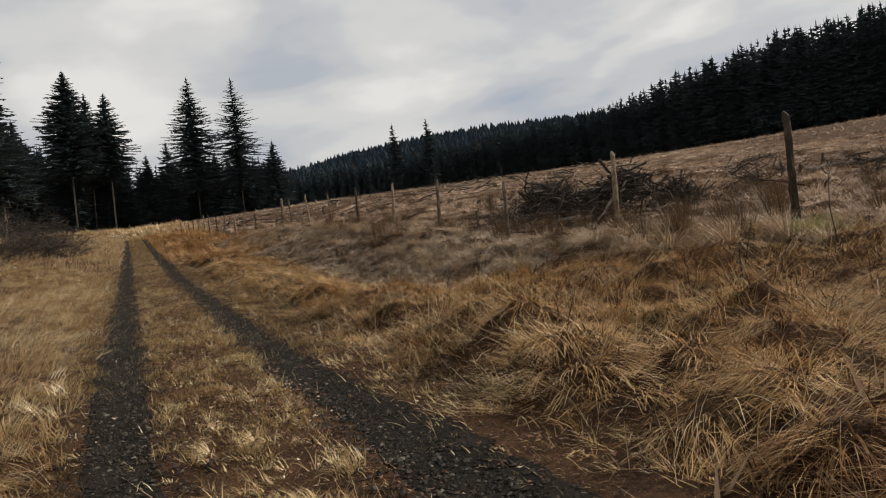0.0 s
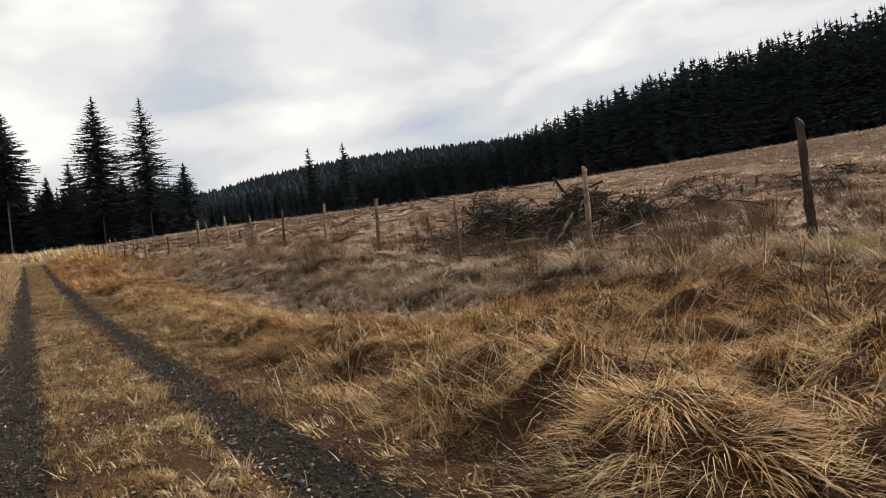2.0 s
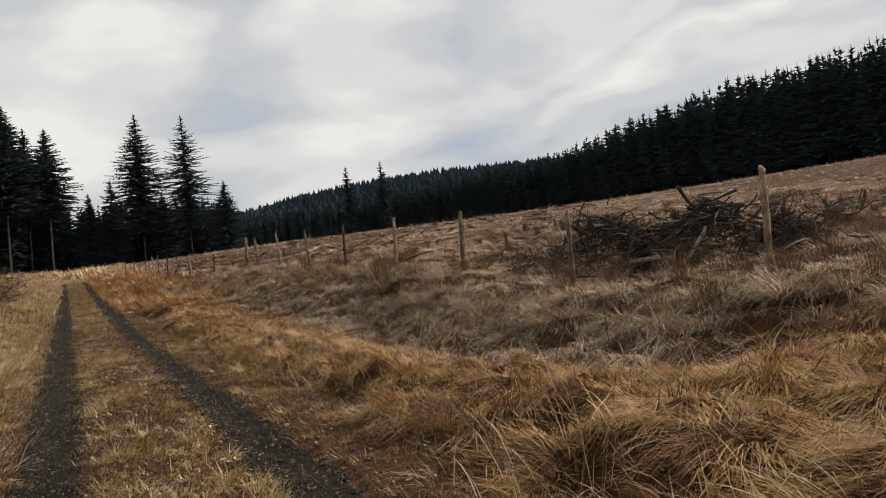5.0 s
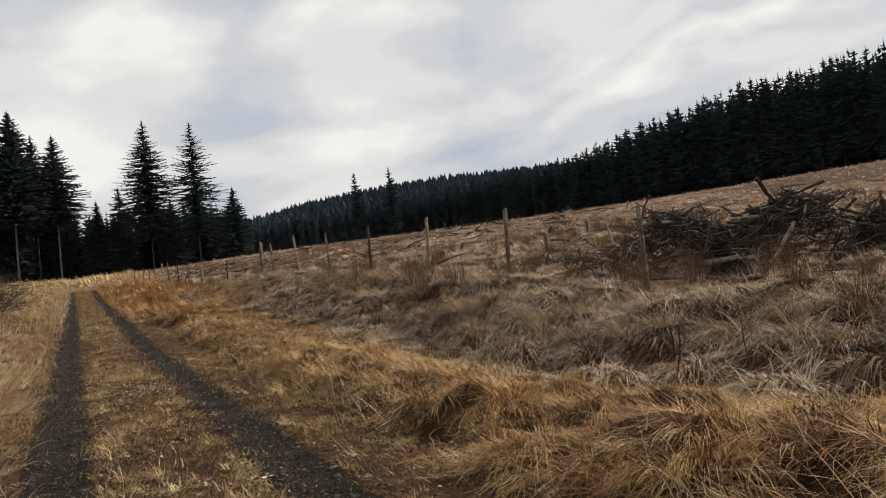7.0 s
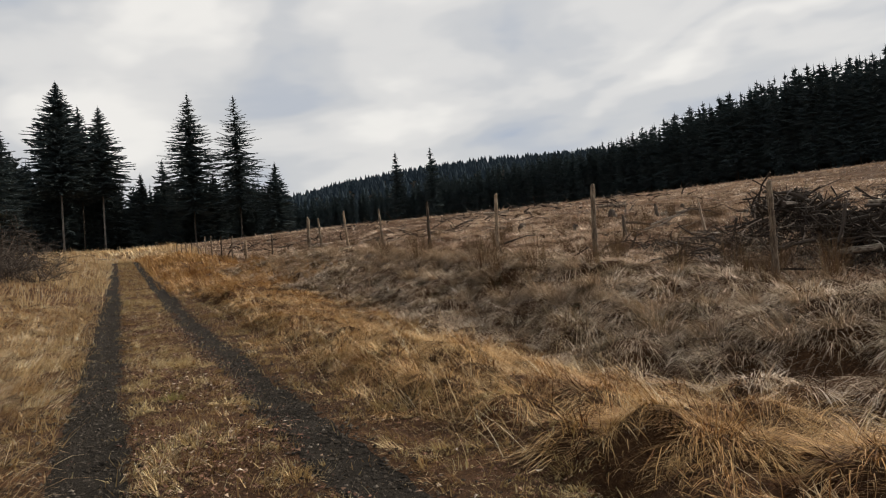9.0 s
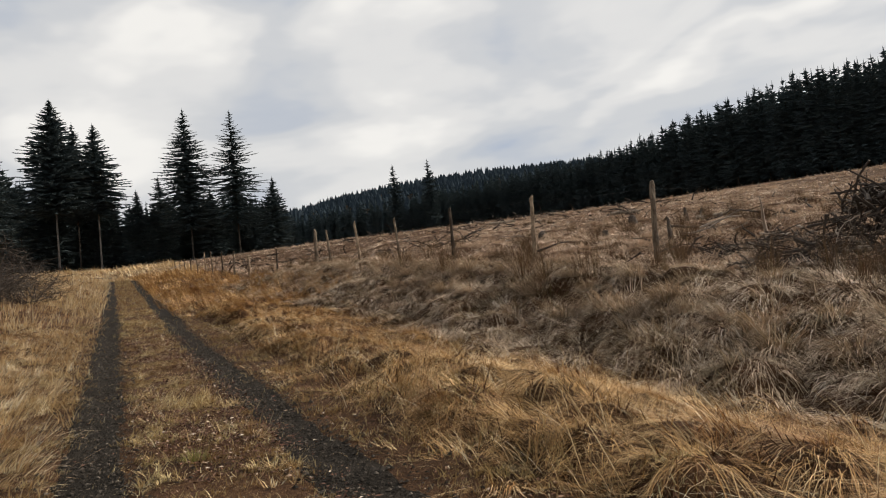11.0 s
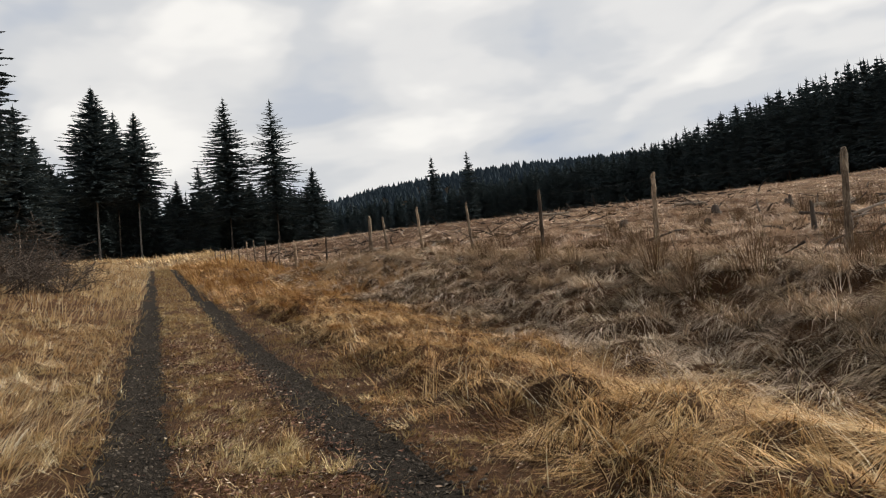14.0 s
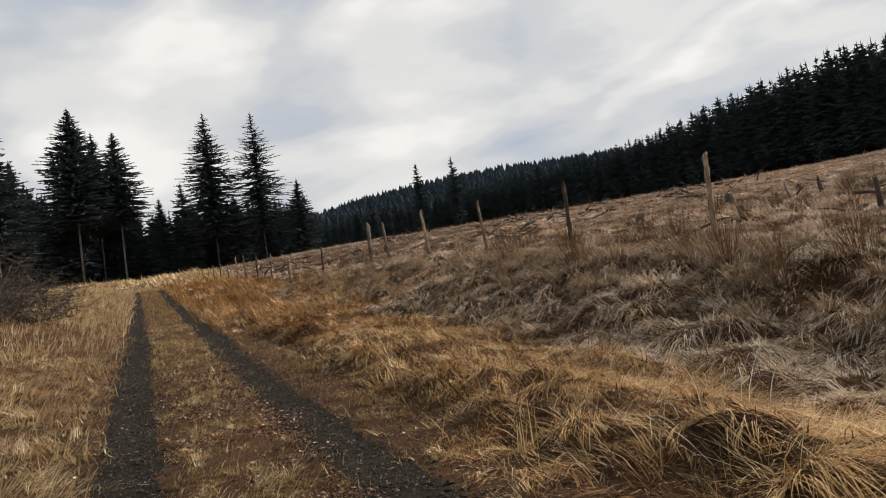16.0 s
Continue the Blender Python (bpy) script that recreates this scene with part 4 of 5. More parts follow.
def back_wood():
    """The rows of spruces behind the front of the wood."""
    made = [crown_arrays(18, 1.0, 2.8, 20, 8, 60 + k, 0.35, 0.8, 2.2)[0] for k in range(3)]
    all_v = []
    for i, (x, y, z, tall, turn) in enumerate(BACK):
        v = made[i % 3] * (tall / 18)
        c, q = math.cos(turn), math.sin(turn)
        all_v.append(np.stack([v[:, 0] * c - v[:, 1] * q + x, v[:, 0] * q + v[:, 1] * c + y, v[:, 2] + z], 1))
    v = np.concatenate(all_v)
    tagged(new("back_wood", mesh_of("back_wood", v, np.arange(len(v)).reshape(-1, 3), NEEDLE, False)), "dense dark spruces behind the edge of the wood", "forest", kind="stuff")


back_wood()


def hill_wood():
    """The plantation on the far hill: small ragged cones."""
    n = 5600
    az, r = np.radians(rng.uniform(2, 50, n)), np.sqrt(rng.uniform(400 ** 2, 790 ** 2, n))
    x, y = np.sin(az) * r, np.cos(az) * r
    z = ground_z(x, y, False)
    h, w = rng.uniform(4, 8.5, n), rng.uniform(2.0, 3.4, n)
    rows = [np.stack([x, y, z + h], 1)]
    turn = rng.uniform(0, 6.28, n)
    for lift, wide in ((0.45, 0.55), (-0.05, 1.0)):
        for k in range(4):
            a = turn + k * 1.571 + lift
            rows.append(np.stack([x + w * wide * np.cos(a), y + w * wide * np.sin(a), z + h * lift + rng.uniform(-0.5, 0.5, n)], 1))
    v = np.stack(rows, 1).reshape(-1, 3)
    o = (np.arange(n) * 9)[:, None]
    tri = np.concatenate([np.concatenate([o, o + 1 + k, o + 1 + (k + 1) % 4], 1) for k in range(4)])
    quad = np.concatenate([np.concatenate([o + 1 + k, o + 5 + k, o + 5 + (k + 1) % 4, o + 1 + (k + 1) % 4], 1) for k in range(4)])
    tagged(new("hill_wood", mesh_of("hill_wood", v, [tri, quad], HAZY_NEEDLE, False)), "dark conifer plantation covering the far hill, tinted blue as haze", "forest", kind="stuff")


hill_wood()

# ---- loose stones and leaves on the track ----


def pebbles():
    n = 26000
    side = np.where(rng.uniform(0, 1, n) < 0.5, -0.21, 1.37)
    x = side + rng.normal(0, 0.20, n)
    y = 2.5 + 34 * rng.uniform(0, 1, n) ** 1.3
    z = ground_z(x, y)
    s = np.abs(rng.normal(0.006, 0.006, n)) + 0.006
    turn = rng.uniform(0, 6.28, n)
    rows = []
    for k in range(4):
        a = turn + k * 1.571
        q = s * rng.uniform(0.7, 1.4, n)
        rows.append(np.stack([x + q * np.cos(a), y + q * np.sin(a), z + 0.008 + s * rng.uniform(-0.1, 0.3, n)], 1))
    rows.append(np.stack([x + 0.3 * s * np.cos(turn), y, z + 0.008 + s * rng.uniform(0.5, 1.0, n)], 1))
    v = np.stack(rows, 1).reshape(-1, 3)
    o = (np.arange(n) * 5)[:, None]
    tri = np.concatenate([np.concatenate([o + k, o + (k + 1) % 4, o + 4], 1) for k in range(4)])
    tagged(new("gravel", mesh_of("gravel", v, tri, STONE, False)), "loose dark gravel in the wheel ruts", "gravel", kind="stuff")


pebbles()


def leaves():
    n = 120000
    x = rng.uniform(-0.9, 2.4, n)
    y = rng.uniform(3, 30, n)
    keep = rng.uniform(0, 1, n) < np.clip(0.012 + 0.12 * smooth(1.5, 1.9, x) + 0.8 * smooth(-0.05, 0.3, x) * (1 - smooth(1.0, 1.4, x)) * (0.5 + 0.5 * smooth(11, 16, y)) * np.clip(0.6 + 1.2 * vnoise(x, y, 0.7, 71), 0, 1.3), 0, 1)
    x, y = x[keep], y[keep]
    n = len(x)
    z = ground_z(x, y) + rng.uniform(0.012, 0.045, n)
    s, w = rng.uniform(0.008, 0.028, n), rng.uniform(0.18, 0.6, n)
    a = rng.uniform(0, 6.28, n)
    ux, uy = np.cos(a), np.sin(a)
    curl = rng.uniform(-0.6, 0.9, n) * s
    p = [np.stack([x - ux * s, y - uy * s, z + curl], 1), np.stack([x + uy * s * w, y - ux * s * w, z + rng.uniform(-0.3, 0.3, n) * s], 1),
         np.stack([x + ux * s, y + uy * s, z + curl * 0.6], 1), np.stack([x - uy * s * w, y + ux * s * w, z + rng.uniform(-0.3, 0.3, n) * s], 1)]
    v = np.stack(p, 1).reshape(-1, 3)
    o = (np.arange(n) * 4)[:, None]
    tri = np.concatenate([np.concatenate([o, o + 1, o + 3], 1), np.concatenate([o + 1, o + 2, o + 3], 1)])
    tagged(new("leaf_litter", mesh_of("leaf_litter", v, tri, LITTER, False)), "dead brown leaves and wood chips on the track", "leaves", kind="stuff")


leaves()

# ---- tufts that stand out ----


def tuft(name, label, category, group, material, count, spread, length, tilt, width, seed, segs=3, lean=(0, 0)):
    """A tuft: a heart of steeper blades inside a skirt of drooping ones."""
    root = new(name)
    for kind, share, bow, wide in (("heart", 0.4, 0.75, 0.7), ("skirt", 0.6, 1.15, 1.0)):
        r = np.random.default_rng(seed + int(100 * share))
        n = int(count * share)
        a = r.uniform(0, 6.283, n)
        d = spread * wide * np.sqrt(r.uniform(0, 1, n))
        base = np.stack([d * np.sin(a), d * np.cos(a), np.full(n, -0.05)], 1)
        vx, vy = np.sin(a) + r.normal(0, 0.35, n) + lean[0], np.cos(a) + r.normal(0, 0.35, n) + lean[1]
        t0 = np.abs(r.normal(tilt[0], 0.16, n)) * (0.4 + 0.8 * d / spread)
        t1 = t0 + np.abs(r.normal(tilt[1], 0.3, n)) * bow
        v, f = blade_arrays(base, np.arctan2(vx, vy), length * r.uniform(0.5, 1.15, n), width * r.uniform(0.6, 1.4, n), t0, np.minimum(t1, 2.6), segs)
        part(kind, blade_mesh(kind, v, f, material, r.uniform(0.15, 0.85, n), segs), root)
    return tagged(root, label, category, group)


def plant(made, spots, lo=0.8, hi=1.25, combed=False):
    """Stand the first of a kind and its copies on the ground at those places."""
    for i, (px, py, *size) in enumerate(spots):
        k = size[0] if size else random.uniform(lo, hi)
        m = pose(px, py, float(ground_z(px, py)), random.uniform(-5, 5), random.uniform(-5, 5), random.uniform(-55, 55) if combed else random.uniform(0, 360))
        kind = made[i % len(made)]
        if i < len(made):
            kind.matrix_world = m
            kind.scale = (k, k, k)
        else:
            copy_thing(kind, m).scale = (k, k, k)


def rushes():
    made = [tuft("rush_tuft", "dark brown tuft of upright rushes in the grass", "rushes", "rush tufts by the fence", RUSH, 170, 0.27, 0.80, (0.34, 0.4), 0.0075, 80 + k) for k in range(3)]
    spots = [(7.65, 9.7, 1.0), (8.05, 11.1, 0.8), (8.1, 10.5, 0.75), (7.75, 24.9, 0.9), (7.9, 26.0, 1.1), (7.8, 30.0, 1.1), (12.1, 12.3, 1.1), (10.3, 18.4, 0.9), (9.7, 18.0, 0.85), (9.4, 17.6, 0.7),
             (7.4, 24.4, 0.8), (8.7, 27.4, 1.0), (8.8, 32.0, 1.0), (9.5, 23.0, 0.9), (8.6, 22.6, 0.7), (7.4, 13.0, 0.8), (8.4, 14.6, 0.7), (10.8, 11.0, 1.2), (11.5, 14.4, 0.9)]
    for k in range(95):
        py = random.uniform(9, 70)
        spots.append((float(fence_x(py)) + random.choice((random.uniform(-1.0, 1.5), random.uniform(1, 10), random.uniform(2, 28))), py))
    for px, py, *_ in POSTS[:12]:
        spots.append((px - 0.15 + random.uniform(-0.2, 0.3), py + random.uniform(-0.35, 0.1), random.uniform(0.5, 0.75)))
    for k in range(60):
        py = random.uniform(11, 42)
        spots.append((float(fence_x(py)) + random.uniform(0.5, 13), py, random.uniform(0.55, 1.0)))
    plant(made, spots, 0.6, 1.15)


rushes()


def tussocks():
    made = [tuft("grass_tussock", "big drooping tussock of dead straw grass", "grass tussock", "straw tussocks on the verge", STRAW, 360, 0.30, 0.54, (1.15, 1.2), 0.0048, 90 + k, 3, (-2.4, -0.6)) for k in range(4)]
    spots = [(3.15, 3.3, 1.0), (3.5, 3.9, 0.85), (3.05, 5.5, 0.7), (3.5, 6.4, 0.85), (2.5, 7.3, 0.7), (2.55, 11.8, 0.85), (3.4, 10.9, 0.8), (4.2, 10.3, 0.9), (3.15, 13.0, 1.1), (3.9, 12.4, 0.9), (2.4, 17.5, 0.7),
             (4.2, 20.7, 0.8), (2.6, 20.3, 0.75), (2.35, 19.8, 0.6), (4.4, 14.6, 0.8), (3.2, 24, 0.7), (2.8, 30.9, 0.8)]
    for k in range(26):
        spots.append((random.uniform(2.5, 5.0), random.uniform(3, 40)))
    plant(made, spots, 0.45, 0.85, True)
    made = [tuft("grass_tussock", "pale frosted tussock hanging on the bank", "grass tussock", "frosted tussocks on the bank", FROST, 280, 0.18, 0.58, (0.85, 1.2), 0.010, 190 + k, 3, (-1.0, -0.1)) for k in range(3)]
    spots = [(6.7, 18.1, 1.1), (7.2, 19.5, 0.9), (6.6, 20.4, 0.9), (7.0, 23.5, 0.9), (7.0, 16.2, 0.9), (6.8, 26.5, 0.9), (6.9, 28.3, 0.9)]
    for k in range(70):
        py = random.uniform(6, 46)
        spots.append((float(fence_x(py)) + random.uniform(-2.6, -0.4), py))
    plant(made, spots, 0.6, 1.05, True)


tussocks()

def bank_mounds():
    """Shaggy mounds that hang down the bank like thatch, with dark gaps under them."""
    made = [tuft("bank_tussock", "shaggy grey-straw mound of grass drooping down the bank", "grass tussock", "drooping mounds on the bank", FROST, 260, 0.30, 0.62, (0.75, 1.5), 0.011, 140 + k, 3, (-0.8, -0.25)) for k in range(4)]
    spots = []
    for k in range(78):
        py = 7.0 + 40.0 * (k + random.random()) / 78
        spots.append((float(fence_x(py)) + random.uniform(-2.5, -0.3), py))
    plant(made, spots, 0.65, 1.15, True)


bank_mounds()
plant([tuft("green_tuft", "small tuft of still-green grass between the ruts", "grass tuft", "", GREEN, 150, 0.09, 0.17, (0.5, 0.7), 0.005, 301)], [(0.47, 17.6, 1.0)])
plant([tuft("green_tuft", "green clump of grass below the fence", "grass tuft", "", GREEN, 260, 0.3, 0.4, (0.6, 0.9), 0.008, 302)], [(7.9, 7.5, 1.0)])
plant([tuft("dry_tuft", "small pale tuft of dry grass on the track", "grass tuft", "dry tufts on the track", SHORT, 130, 0.07, 0.17, (0.6, 0.7), 0.005, 303)],
      [(0.8, 6.3, 1.1), (0.55, 5.0, 0.9), (0.4, 8.4, 0.8), (0.7, 11.3, 0.9), (0.35, 20.6, 1.0), (0.45, 19.4, 0.9), (0.8, 22.3, 0.8), (0.3, 23.4, 0.9), (1.9, 20.9, 1.0), (1.95, 9.0, 0.9), (2.0, 17.2, 0.9)])
# dead clumps in the hollows; the shade below the straw is in their colour
plant([tuft("shaded_rust_tussock", "rust-brown clump of dead grass on the verge, darkened as shade of the hollow", "grass tussock", "rusty clumps on the verge", RUST_SHADE, 420, 0.75, 0.55, (0.7, 1.3), 0.016, 310 + k, 4, (-0.5, -0.3)) for k in range(3)], [(hx, hy, hr) for hx, hy, hr in HOLLOWS])
plant([tuft("heather_clump", "low dark brown clump of dead heather in the straw", "heather", "dark clumps on the verge", RUSH, 220, 0.26, 0.26, (0.9, 0.7), 0.008, 304)],
      [(2.45, 20.0, 1.2), (2.35, 19.5, 0.9), (2.75, 21.6, 0.9), (3.1, 26.5, 0.9), (2.5, 27.9, 0.8), (2.6, 31.0, 0.9), (2.3, 22.7, 0.7), (4.6, 24, 0.9), (3.6, 18.2, 0.8), (7.45, 24.4, 2.0), (2.4, 33, 1), (4.8, 17.2, 0.9)] + [(float(fence_x(q)) + random.uniform(1, 24), q, random.uniform(0.9, 2.2)) for q in [random.uniform(11, 60) for k in range(110)]])

# ---- sticks, logs and brash ----


def stick_arrays(points, radii, sides=6):
    """A tube along points."""
    v, f = [], []
    for j, p in enumerate(points):
        d = (points[min(j + 1, len(points) - 1)] - points[max(j - 1, 0)]).normalized()
        a = d.orthogonal().normalized()
        b = d.cross(a)
        for k in range(sides):
            t = 6.28318 * k / sides
            v.append(p + (a * math.cos(t) + b * math.sin(t)) * radii[j])
    for j in range(len(points) - 1):
        for k in range(sides):
            f.append((j * sides + k, j * sides + (k + 1) % sides, (j + 1) * sides + (k + 1) % sides, (j + 1) * sides + k))
    f.append(tuple(range(sides - 1, -1, -1)))
    f.append(tuple(range((len(points) - 1) * sides, len(points) * sides)))
    return v, f


def stick_mesh(name, sticks, material, sides=6):
    v, f = [], []
    for pts, rad in sticks:
        sv, sf = stick_arrays(pts, rad, sides)
        f.extend(tuple(i + len(v) for i in q) for q in sf)
        v.extend(sv)
    me = bpy.data.meshes.new(name)
    me.from_pydata(v, [], f)
    me.materials.append(material)
    return me


def bent(a, b, r0, r1, bend, r, n=5):
    """A crooked tapering stick from a to b."""
    a, b = Vector(a), Vector(b)
    side = Vector((r.uniform(-1, 1), r.uniform(-1, 1), r.uniform(-0.6, 0.6))) * bend * (b - a).length
    pts = []
    for k in range(n):
        f = k / (n - 1)
        j = Vector((r.uniform(-1, 1), r.uniform(-1, 1), r.uniform(-1, 1))) * 0.02 * (b - a).length
        pts.append(a.lerp(b, f) + side * (4 * f * (1 - f)) + j)
    return pts, [r0 + (r1 - r0) * k / (n - 1) for k in range(n)]


def brash_pile(cx, cy, along, half, wide, tall, branches, twigs, seed, label, thick=1.0):
    """A heap of cut branches: crooked boughs as parts over a tangle of twigs."""
    r = random.Random(seed)
    z0 = float(ground_z(cx, cy))
    heap = new("brash_pile")
    heap.matrix_world = pose(cx, cy, z0, 0, 0, along)
    turn = pose(cx, cy, 0, 0, 0, along)

    def under(lx, ly):
        w = turn @ Vector((lx, ly, 0))
        return float(ground_z(w.x, w.y)) - z0

    def top(lx, ly):
        q = (lx / half) ** 2 + (ly / wide) ** 2
        return under(lx, ly) + tall * max(0.0, 1 - q) ** 0.7 * (0.75 + 0.25 * math.sin(lx * 2.3 + seed))

    def one(length, rad, skin):
        lx, ly = r.gauss(0, 0.42) * half, r.gauss(0, 0.42) * wide
        lx, ly = max(-half, min(half, lx)), max(-wide, min(wide, ly))
        z = top(lx, ly) * 1.0 - skin * r.uniform(0, 1) * tall * 0.6 + 0.03
        a = r.uniform(0, 6.28)
        el = r.gauss(0.05, 0.5)
        d = Vector((math.cos(a) * math.cos(el), math.sin(a) * math.cos(el), math.sin(el)))
        p = Vector((lx, ly, max(z, under(lx, ly) + 0.03)))
        e1, e2 = p - d * length * 0.5, p + d * length * 0.5
        for e in (e1, e2):
            e.z = max(e.z, under(e.x, e.y) + 0.02)
        return bent(e1, e2, rad, rad * 0.35, 0.2, r)

    for k in range(branches):
        rad = r.choice((0.012, 0.015, 0.018, 0.024, 0.03, 0.042)) * thick
        part("branch", stick_mesh("branch", [one(r.uniform(0.4, 1.3), rad, 0.25)], DEAD, 6), heap)
    tw = part("twig_tangle", stick_mesh("twig_tangle", [one(r.uniform(0.25, 0.85), r.uniform(0.005, 0.014), 0.8) for k in range(twigs)], DEAD, 4), heap)
    tagged(tw, kind="stuff")
    return tagged(heap, label, "brash pile", "heaps of brash on the field")


brash_pile(12.05, 19.1, -55, 3.3, 1.4, 1.35, 300, 2600, 5, "large heap of grey dead branches from the felling", 1.15)
brash_pile(13.5, 16.8, -55, 0.8, 0.7, 0.85, 40, 600, 15, "dark heap of roots and drooping dead twigs")
brash_pile(27.5, 29.4, -40, 2.6, 1.0, 0.7, 30, 180, 6, "low heap of dead branches on the field")
brash_pile(18.6, 19.6, -50, 1.2, 0.6, 0.45, 16, 80, 7, "small heap of branches round a stump")
brash_pile(27.4, 72, -30, 4.0, 1.2, 0.6, 24, 120, 8, "long low row of dead branches across the field")
brash_pile(13.5, 66, -20, 3.0, 0.9, 0.5, 20, 90, 9, "low row of dead branches on the field")
brash_pile(22.0, 52, -30, 2.6, 0.9, 0.5, 20, 90, 10, "low row of dead branches on the field")
brash_pile(12.0, 23.6, -50, 1.6, 0.8, 0.28, 24, 220, 12, "thin scatter of dead branches beside the big heap", 0.55)
brash_pile(40.0, 40.0, -45, 2.4, 0.9, 0.6, 18, 80, 13, "low heap of dead branches on the field")
brash_pile(26.5, 22.5, -45, 2.0, 0.8, 0.5, 24, 160, 16, "low heap of dead branches on the field", 1.4)
brash_pile(33.5, 24.5, -45, 2.2, 0.8, 0.6, 22, 140, 17, "low heap of dead branches on the field", 1.5)
brash_pile(20.5, 16.8, -45, 0.8, 0.5, 0.4, 12, 90, 18, "small heap of branches round a stump")
brash_pile(35.0, 60.0, -45, 2.4, 0.9, 0.5, 18, 80, 14, "low row of dead branches on the field")


def log(a, b, r0, r1, label, material=PALE, seed=1, lift=0.0, lift_end=0.0, name="log"):
    """A crooked log from a to b over the ground."""
    r = random.Random(seed)
    za, zb = float(ground_z(*a)) + r0 * 0.7 + lift, float(ground_z(*b)) + r1 * 0.7 + lift_end
    ob = new(name, stick_mesh(name, [bent((a[0], a[1], za), (b[0], b[1], zb), r0, r1, 0.03, r, 7)], material, 9))
    return tagged(ob, label, name.replace("_", " "))


log((10.75, 18.85), (11.5, 18.05), 0.06, 0.05, "pale bare log lying in front of the brash heap", PALE, 1, 0.3, 0.3)
log((11.45, 17.75), (11.9, 17.5), 0.04, 0.035, "pale bare log leaning on the brash heap", PALE, 2, 0.2, 0.7)
log((10.3, 20.2), (11.1, 19.4), 0.045, 0.035, "pale stripped branch beside the brash heap", PALE, 4, 0.28, 0.3)
log((11.75, 18.85), (12.3, 18.2), 0.045, 0.035, "weathered log lying on top of the brash heap", PALE, 3, 0.95, 0.95)
log((25.6, 24.3), (28.0, 22.3), 0.11, 0.09, "pale felled log lying on the field", PALE, 6, 0.05, 0.05)
log((18.4, 32.8), (19.6, 32.2), 0.08, 0.06, "short pale log lying on the field", PALE, 7, 0.1, 0.1)
log((19.5, 32.4), (21.0, 31.5), 0.07, 0.05, "pale felled log lying on the field", PALE, 8, 0.1, 0.05)
log((31.0, 74.4), (33.4, 74), 0.12, 0.1, "pale felled log lying on the field", PALE, 9, 0.15, 0.1)
log((34.4, 60.6), (36.4, 60), 0.12, 0.08, "pale felled log lying on the field", PALE, 10, 0.2, 0.2)
log((13.4, 67.8), (14.6, 67.2), 0.11, 0.09, "pale cut log on a row of brash", PALE, 11, 0.2, 0.2)
log((-2.2, 103), (0.6, 105), 0.07, 0.05, "pale pole lying across the end of the track", PALE, 12, 0.25, 0.1)
log((2.6, 106), (8.0, 108), 0.07, 0.05, "pale pole lying across the end of the track", PALE, 13, 0.1, 0.3)
log((14.3, 29.3), (15.0, 28.9), 0.04, 0.03, "dark stick lying in the field grass", DEAD, 14, 0.3, 0.25)


def felling_debris():
    """Short sticks and chips strewn over the clear-felled field."""
    r = random.Random(77)
    sticks = []
    while len(sticks) < 520:
        py = r.uniform(14, 105)
        px = float(fence_x(py)) + r.uniform(0.6, 34) * (0.4 + py / 80)
        if vnoise(px, py, 5.0, 81) < 0.05 or px > 2 * py:
            continue
        z = float(ground_z(px, py)) + r.uniform(0.05, 0.22)
        a, ln, big = r.uniform(0, 6.28), r.uniform(0.25, 1.1), 1 + py / 45
        d = Vector((math.cos(a), math.sin(a), r.gauss(0.12, 0.28))) * ln * (0.7 + 0.3 * big)
        sticks.append(bent((px, py, z), Vector((px, py, z)) + d, r.uniform(0.012, 0.03) * big, 0.008 * big, 0.12, r, 4))
    tagged(new("felling_debris", stick_mesh("felling_debris", sticks, DEAD, 5)), "short dead sticks strewn over the felled field", "debris", kind="stuff")


felling_debris()


def stump(x, y, rad, tall, lean, seed):
    ob = new("tree_stump", ring_mesh("tree_stump", [((0, 0, -0.1), rad * 1.5), ((0, 0, 0.05), rad * 1.2), ((0.02, 0, tall * 0.6), rad), ((0.03, 0.01, tall * 0.9), rad * 0.8), ((0.0, 0.03, tall), rad * 0.3)], BARK, 9, True, 0.28, seed))
    ob.matrix_world = pose(x, y, float(ground_z(x, y)), 0, lean, seed * 33)
    tagged(ob, "dark weathered stump standing in the field grass", "tree stump", "stumps of the felled wood")


for i, (sx, sy, sr, st, sl) in enumerate([(13.1, 27.7, 0.05, 0.62, -4), (20.7, 36.0, 0.07, 0.75, 5), (25.9, 25.6, 0.07, 0.6, 12), (28.5, 26.0, 0.06, 0.45, -10), (18.7, 19.9, 0.22, 0.3, 0), (23.5, 22.5, 0.06, 0.4, 8),
                                          (17.0, 24.5, 0.06, 0.5, -8), (16.5, 40, 0.14, 0.35, 0), (24, 44, 0.16, 0.35, 0), (31, 47, 0.14, 0.4, 6), (19, 57, 0.18, 0.4, 0), (12.5, 48, 0.15, 0.35, 0), (15.5, 34.0, 0.12, 0.3, 0)]):
    stump(sx, sy, sr, st, sl, i + 2)


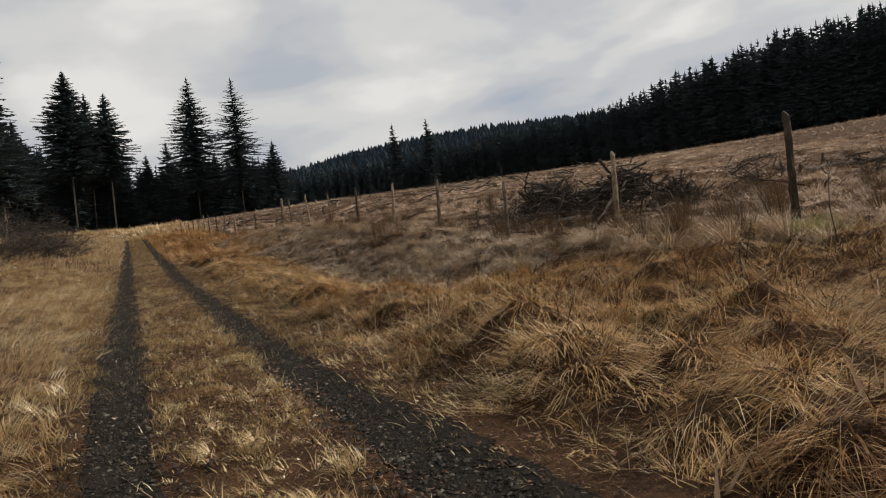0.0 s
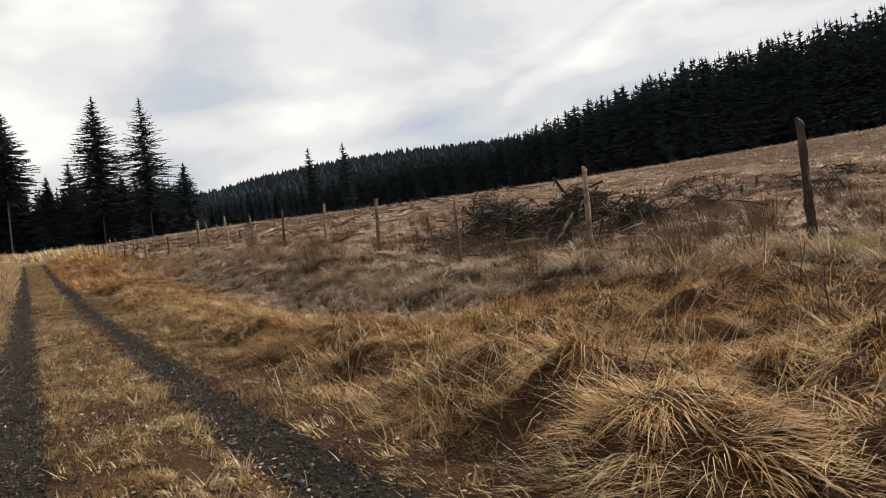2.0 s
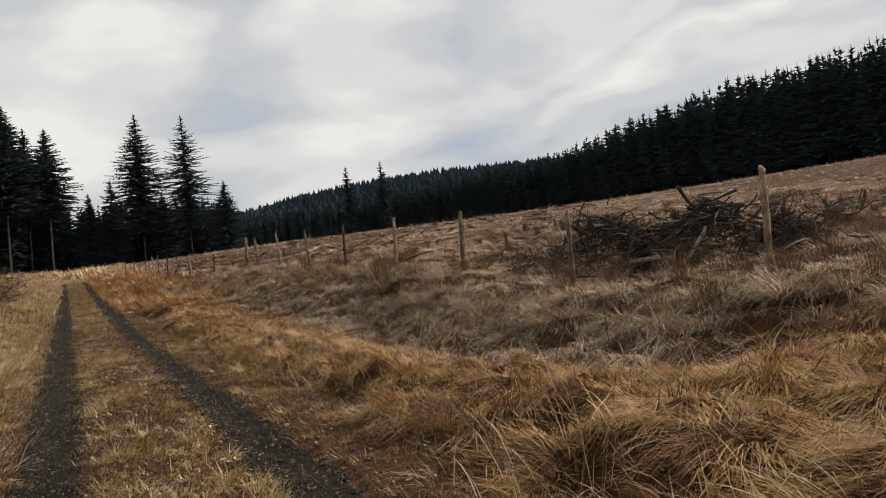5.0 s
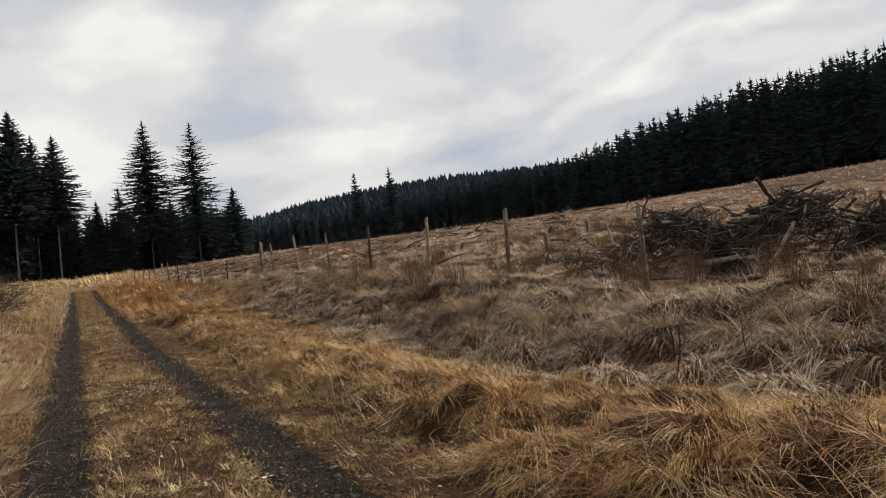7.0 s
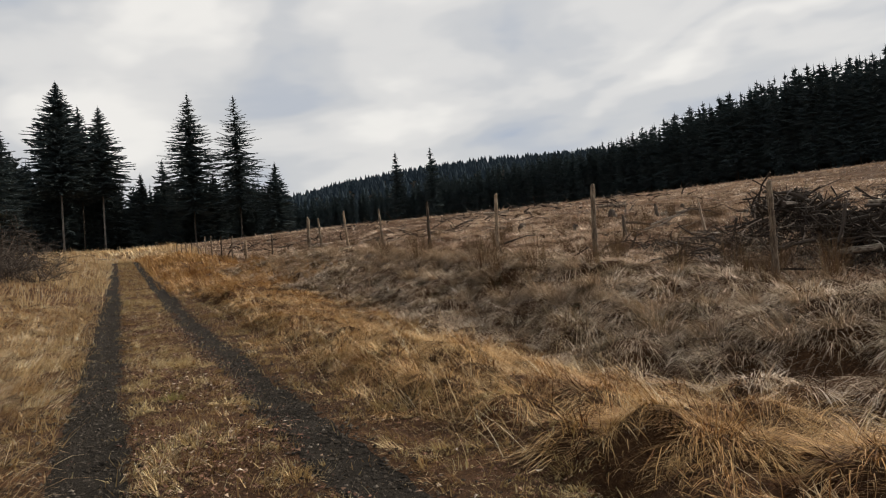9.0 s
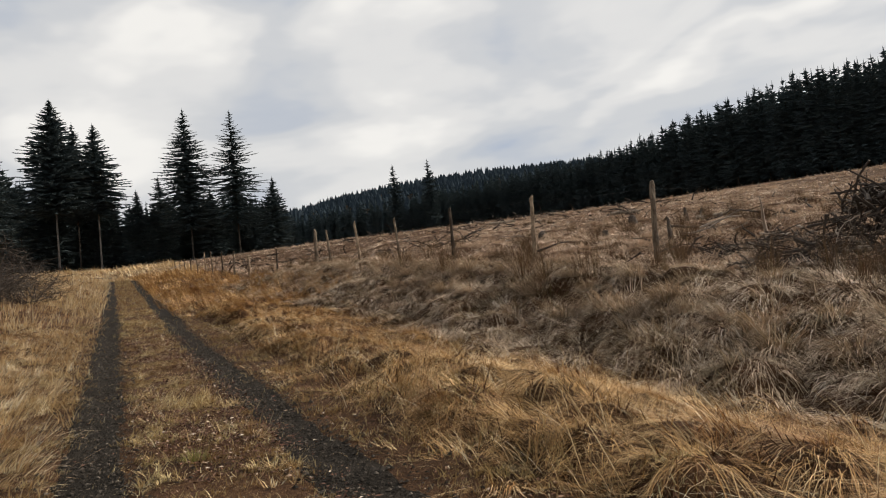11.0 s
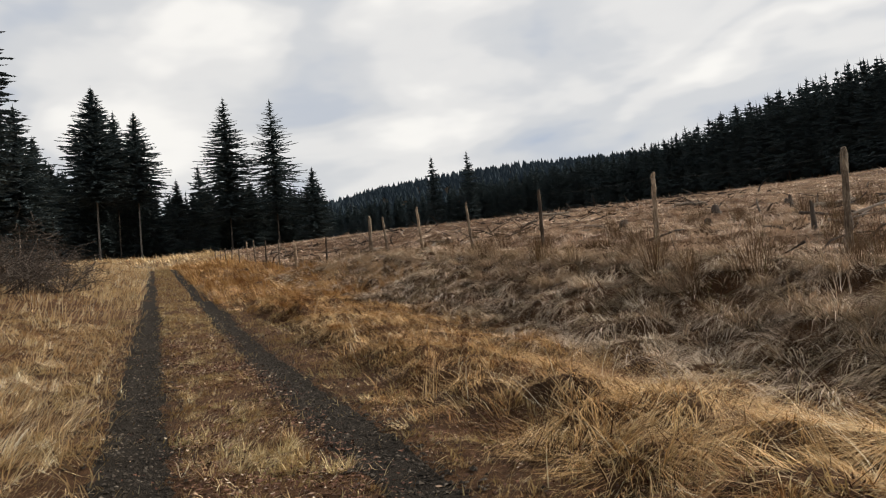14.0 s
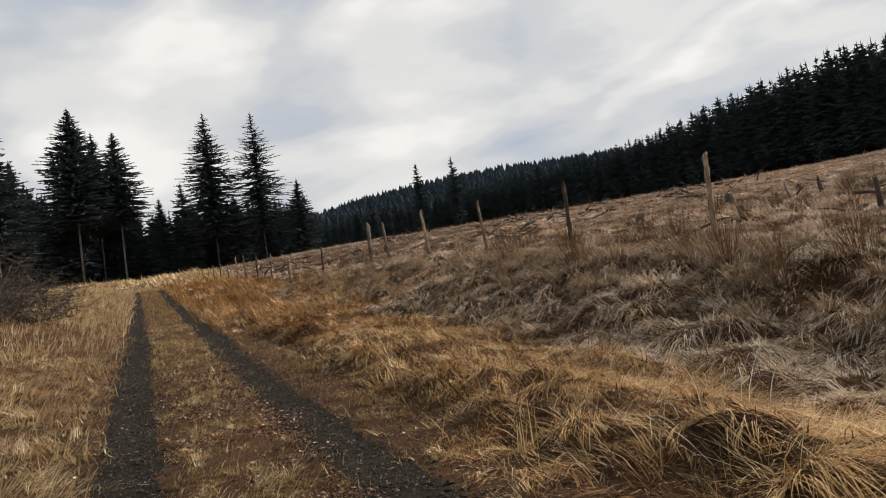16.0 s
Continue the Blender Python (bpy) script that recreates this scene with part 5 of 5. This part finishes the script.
def dead_stem(x, y, tall, seed, twigs):
    """A thin dead stem with a few side twigs."""
    r = random.Random(seed)
    z = float(ground_z(x, y))
    plant_ob = new("dead_stem")
    plant_ob.matrix_world = pose(x, y, z)
    tip = Vector((r.uniform(-0.12, 0.12), r.uniform(-0.1, 0.1), tall))
    part("stem", stick_mesh("stem", [bent((0, 0, -0.05), tip, 0.008, 0.003, 0.04, r)], DEAD, 5), plant_ob)
    for k in range(twigs):
        f = r.uniform(0.35, 0.9)
        p = tip * f
        part("twig", stick_mesh("twig", [bent(p, p + Vector((r.uniform(-0.25, 0.25), r.uniform(-0.2, 0.2), r.uniform(0.05, 0.25))), 0.004, 0.0015, 0.1, r, 4)], DEAD, 4), plant_ob)
    tagged(plant_ob, "thin dark dead stem standing in the straw", "dead stem", "dead stems in the grass")


for i, (sx, sy, st) in enumerate([(5.35, 6.0, 0.62), (6.9, 6.2, 0.95), (6.3, 7.0, 0.5), (5.7, 12.9, 0.8), (5.3, 13.5, 0.7), (8.6, 26.3, 0.5), (7.6, 8.4, 0.6)]):
    dead_stem(sx, sy, st, 50 + i, 3)


def brush(x, y, size, seed):
    """A dead scrubby bush: bare crooked boughs in a haze of fine twigs."""
    r = random.Random(seed)
    bush = new("scrub_bush")
    bush.matrix_world = pose(x, y, float(ground_z(x, y)) - 0.05, 0, 0, seed * 50)
    sticks, fine = [], []
    for k in range(26):
        a, el = r.uniform(0, 6.28), r.uniform(0.25, 1.3)
        d = Vector((math.cos(a) * math.cos(el), math.sin(a) * math.cos(el), math.sin(el)))
        ln = size * r.uniform(0.6, 1.15)
        b0 = Vector((r.uniform(-0.5, 0.5) * size, r.uniform(-0.5, 0.5) * size, 0))
        pts, rad = bent(b0, b0 + d * ln, 0.02, 0.005, 0.15, r)
        part("bough", stick_mesh("bough", [(pts, rad)], BARK if k % 9 else PALE, 5), bush)
        for j in range(32):
            p = pts[r.randrange(1, 5)] + Vector((r.gauss(0, 0.12), r.gauss(0, 0.12), r.gauss(0, 0.08))) * size
            e = p + Vector((r.gauss(0, 0.3), r.gauss(0, 0.3), r.uniform(-0.25, 0.35))) * size * 0.7
            p.z, e.z = max(p.z, 0), max(e.z, 0)
            fine.append(bent(p, e, 0.008, 0.004, 0.15, r, 3))
    tagged(part("twig_tangle", stick_mesh("twig_tangle", fine, BARK, 3), bush), kind="stuff")
    tagged(bush, "dark leafless scrub bush with tangled twigs", "bush", "scrub along the wood")


for i, (bx, by, bs) in enumerate([(-4.0, 38.5, 1.7), (-5.6, 38.0, 2.2), (-3.2, 42.0, 1.4), (-6.8, 41.5, 2.2), (-4.6, 46.0, 1.7), (-3.4, 50, 1.2), (-8.2, 38, 2.0), (-5.8, 56, 1.3), (-9.5, 44, 1.7)]):
    brush(bx, by, bs, 20 + i)
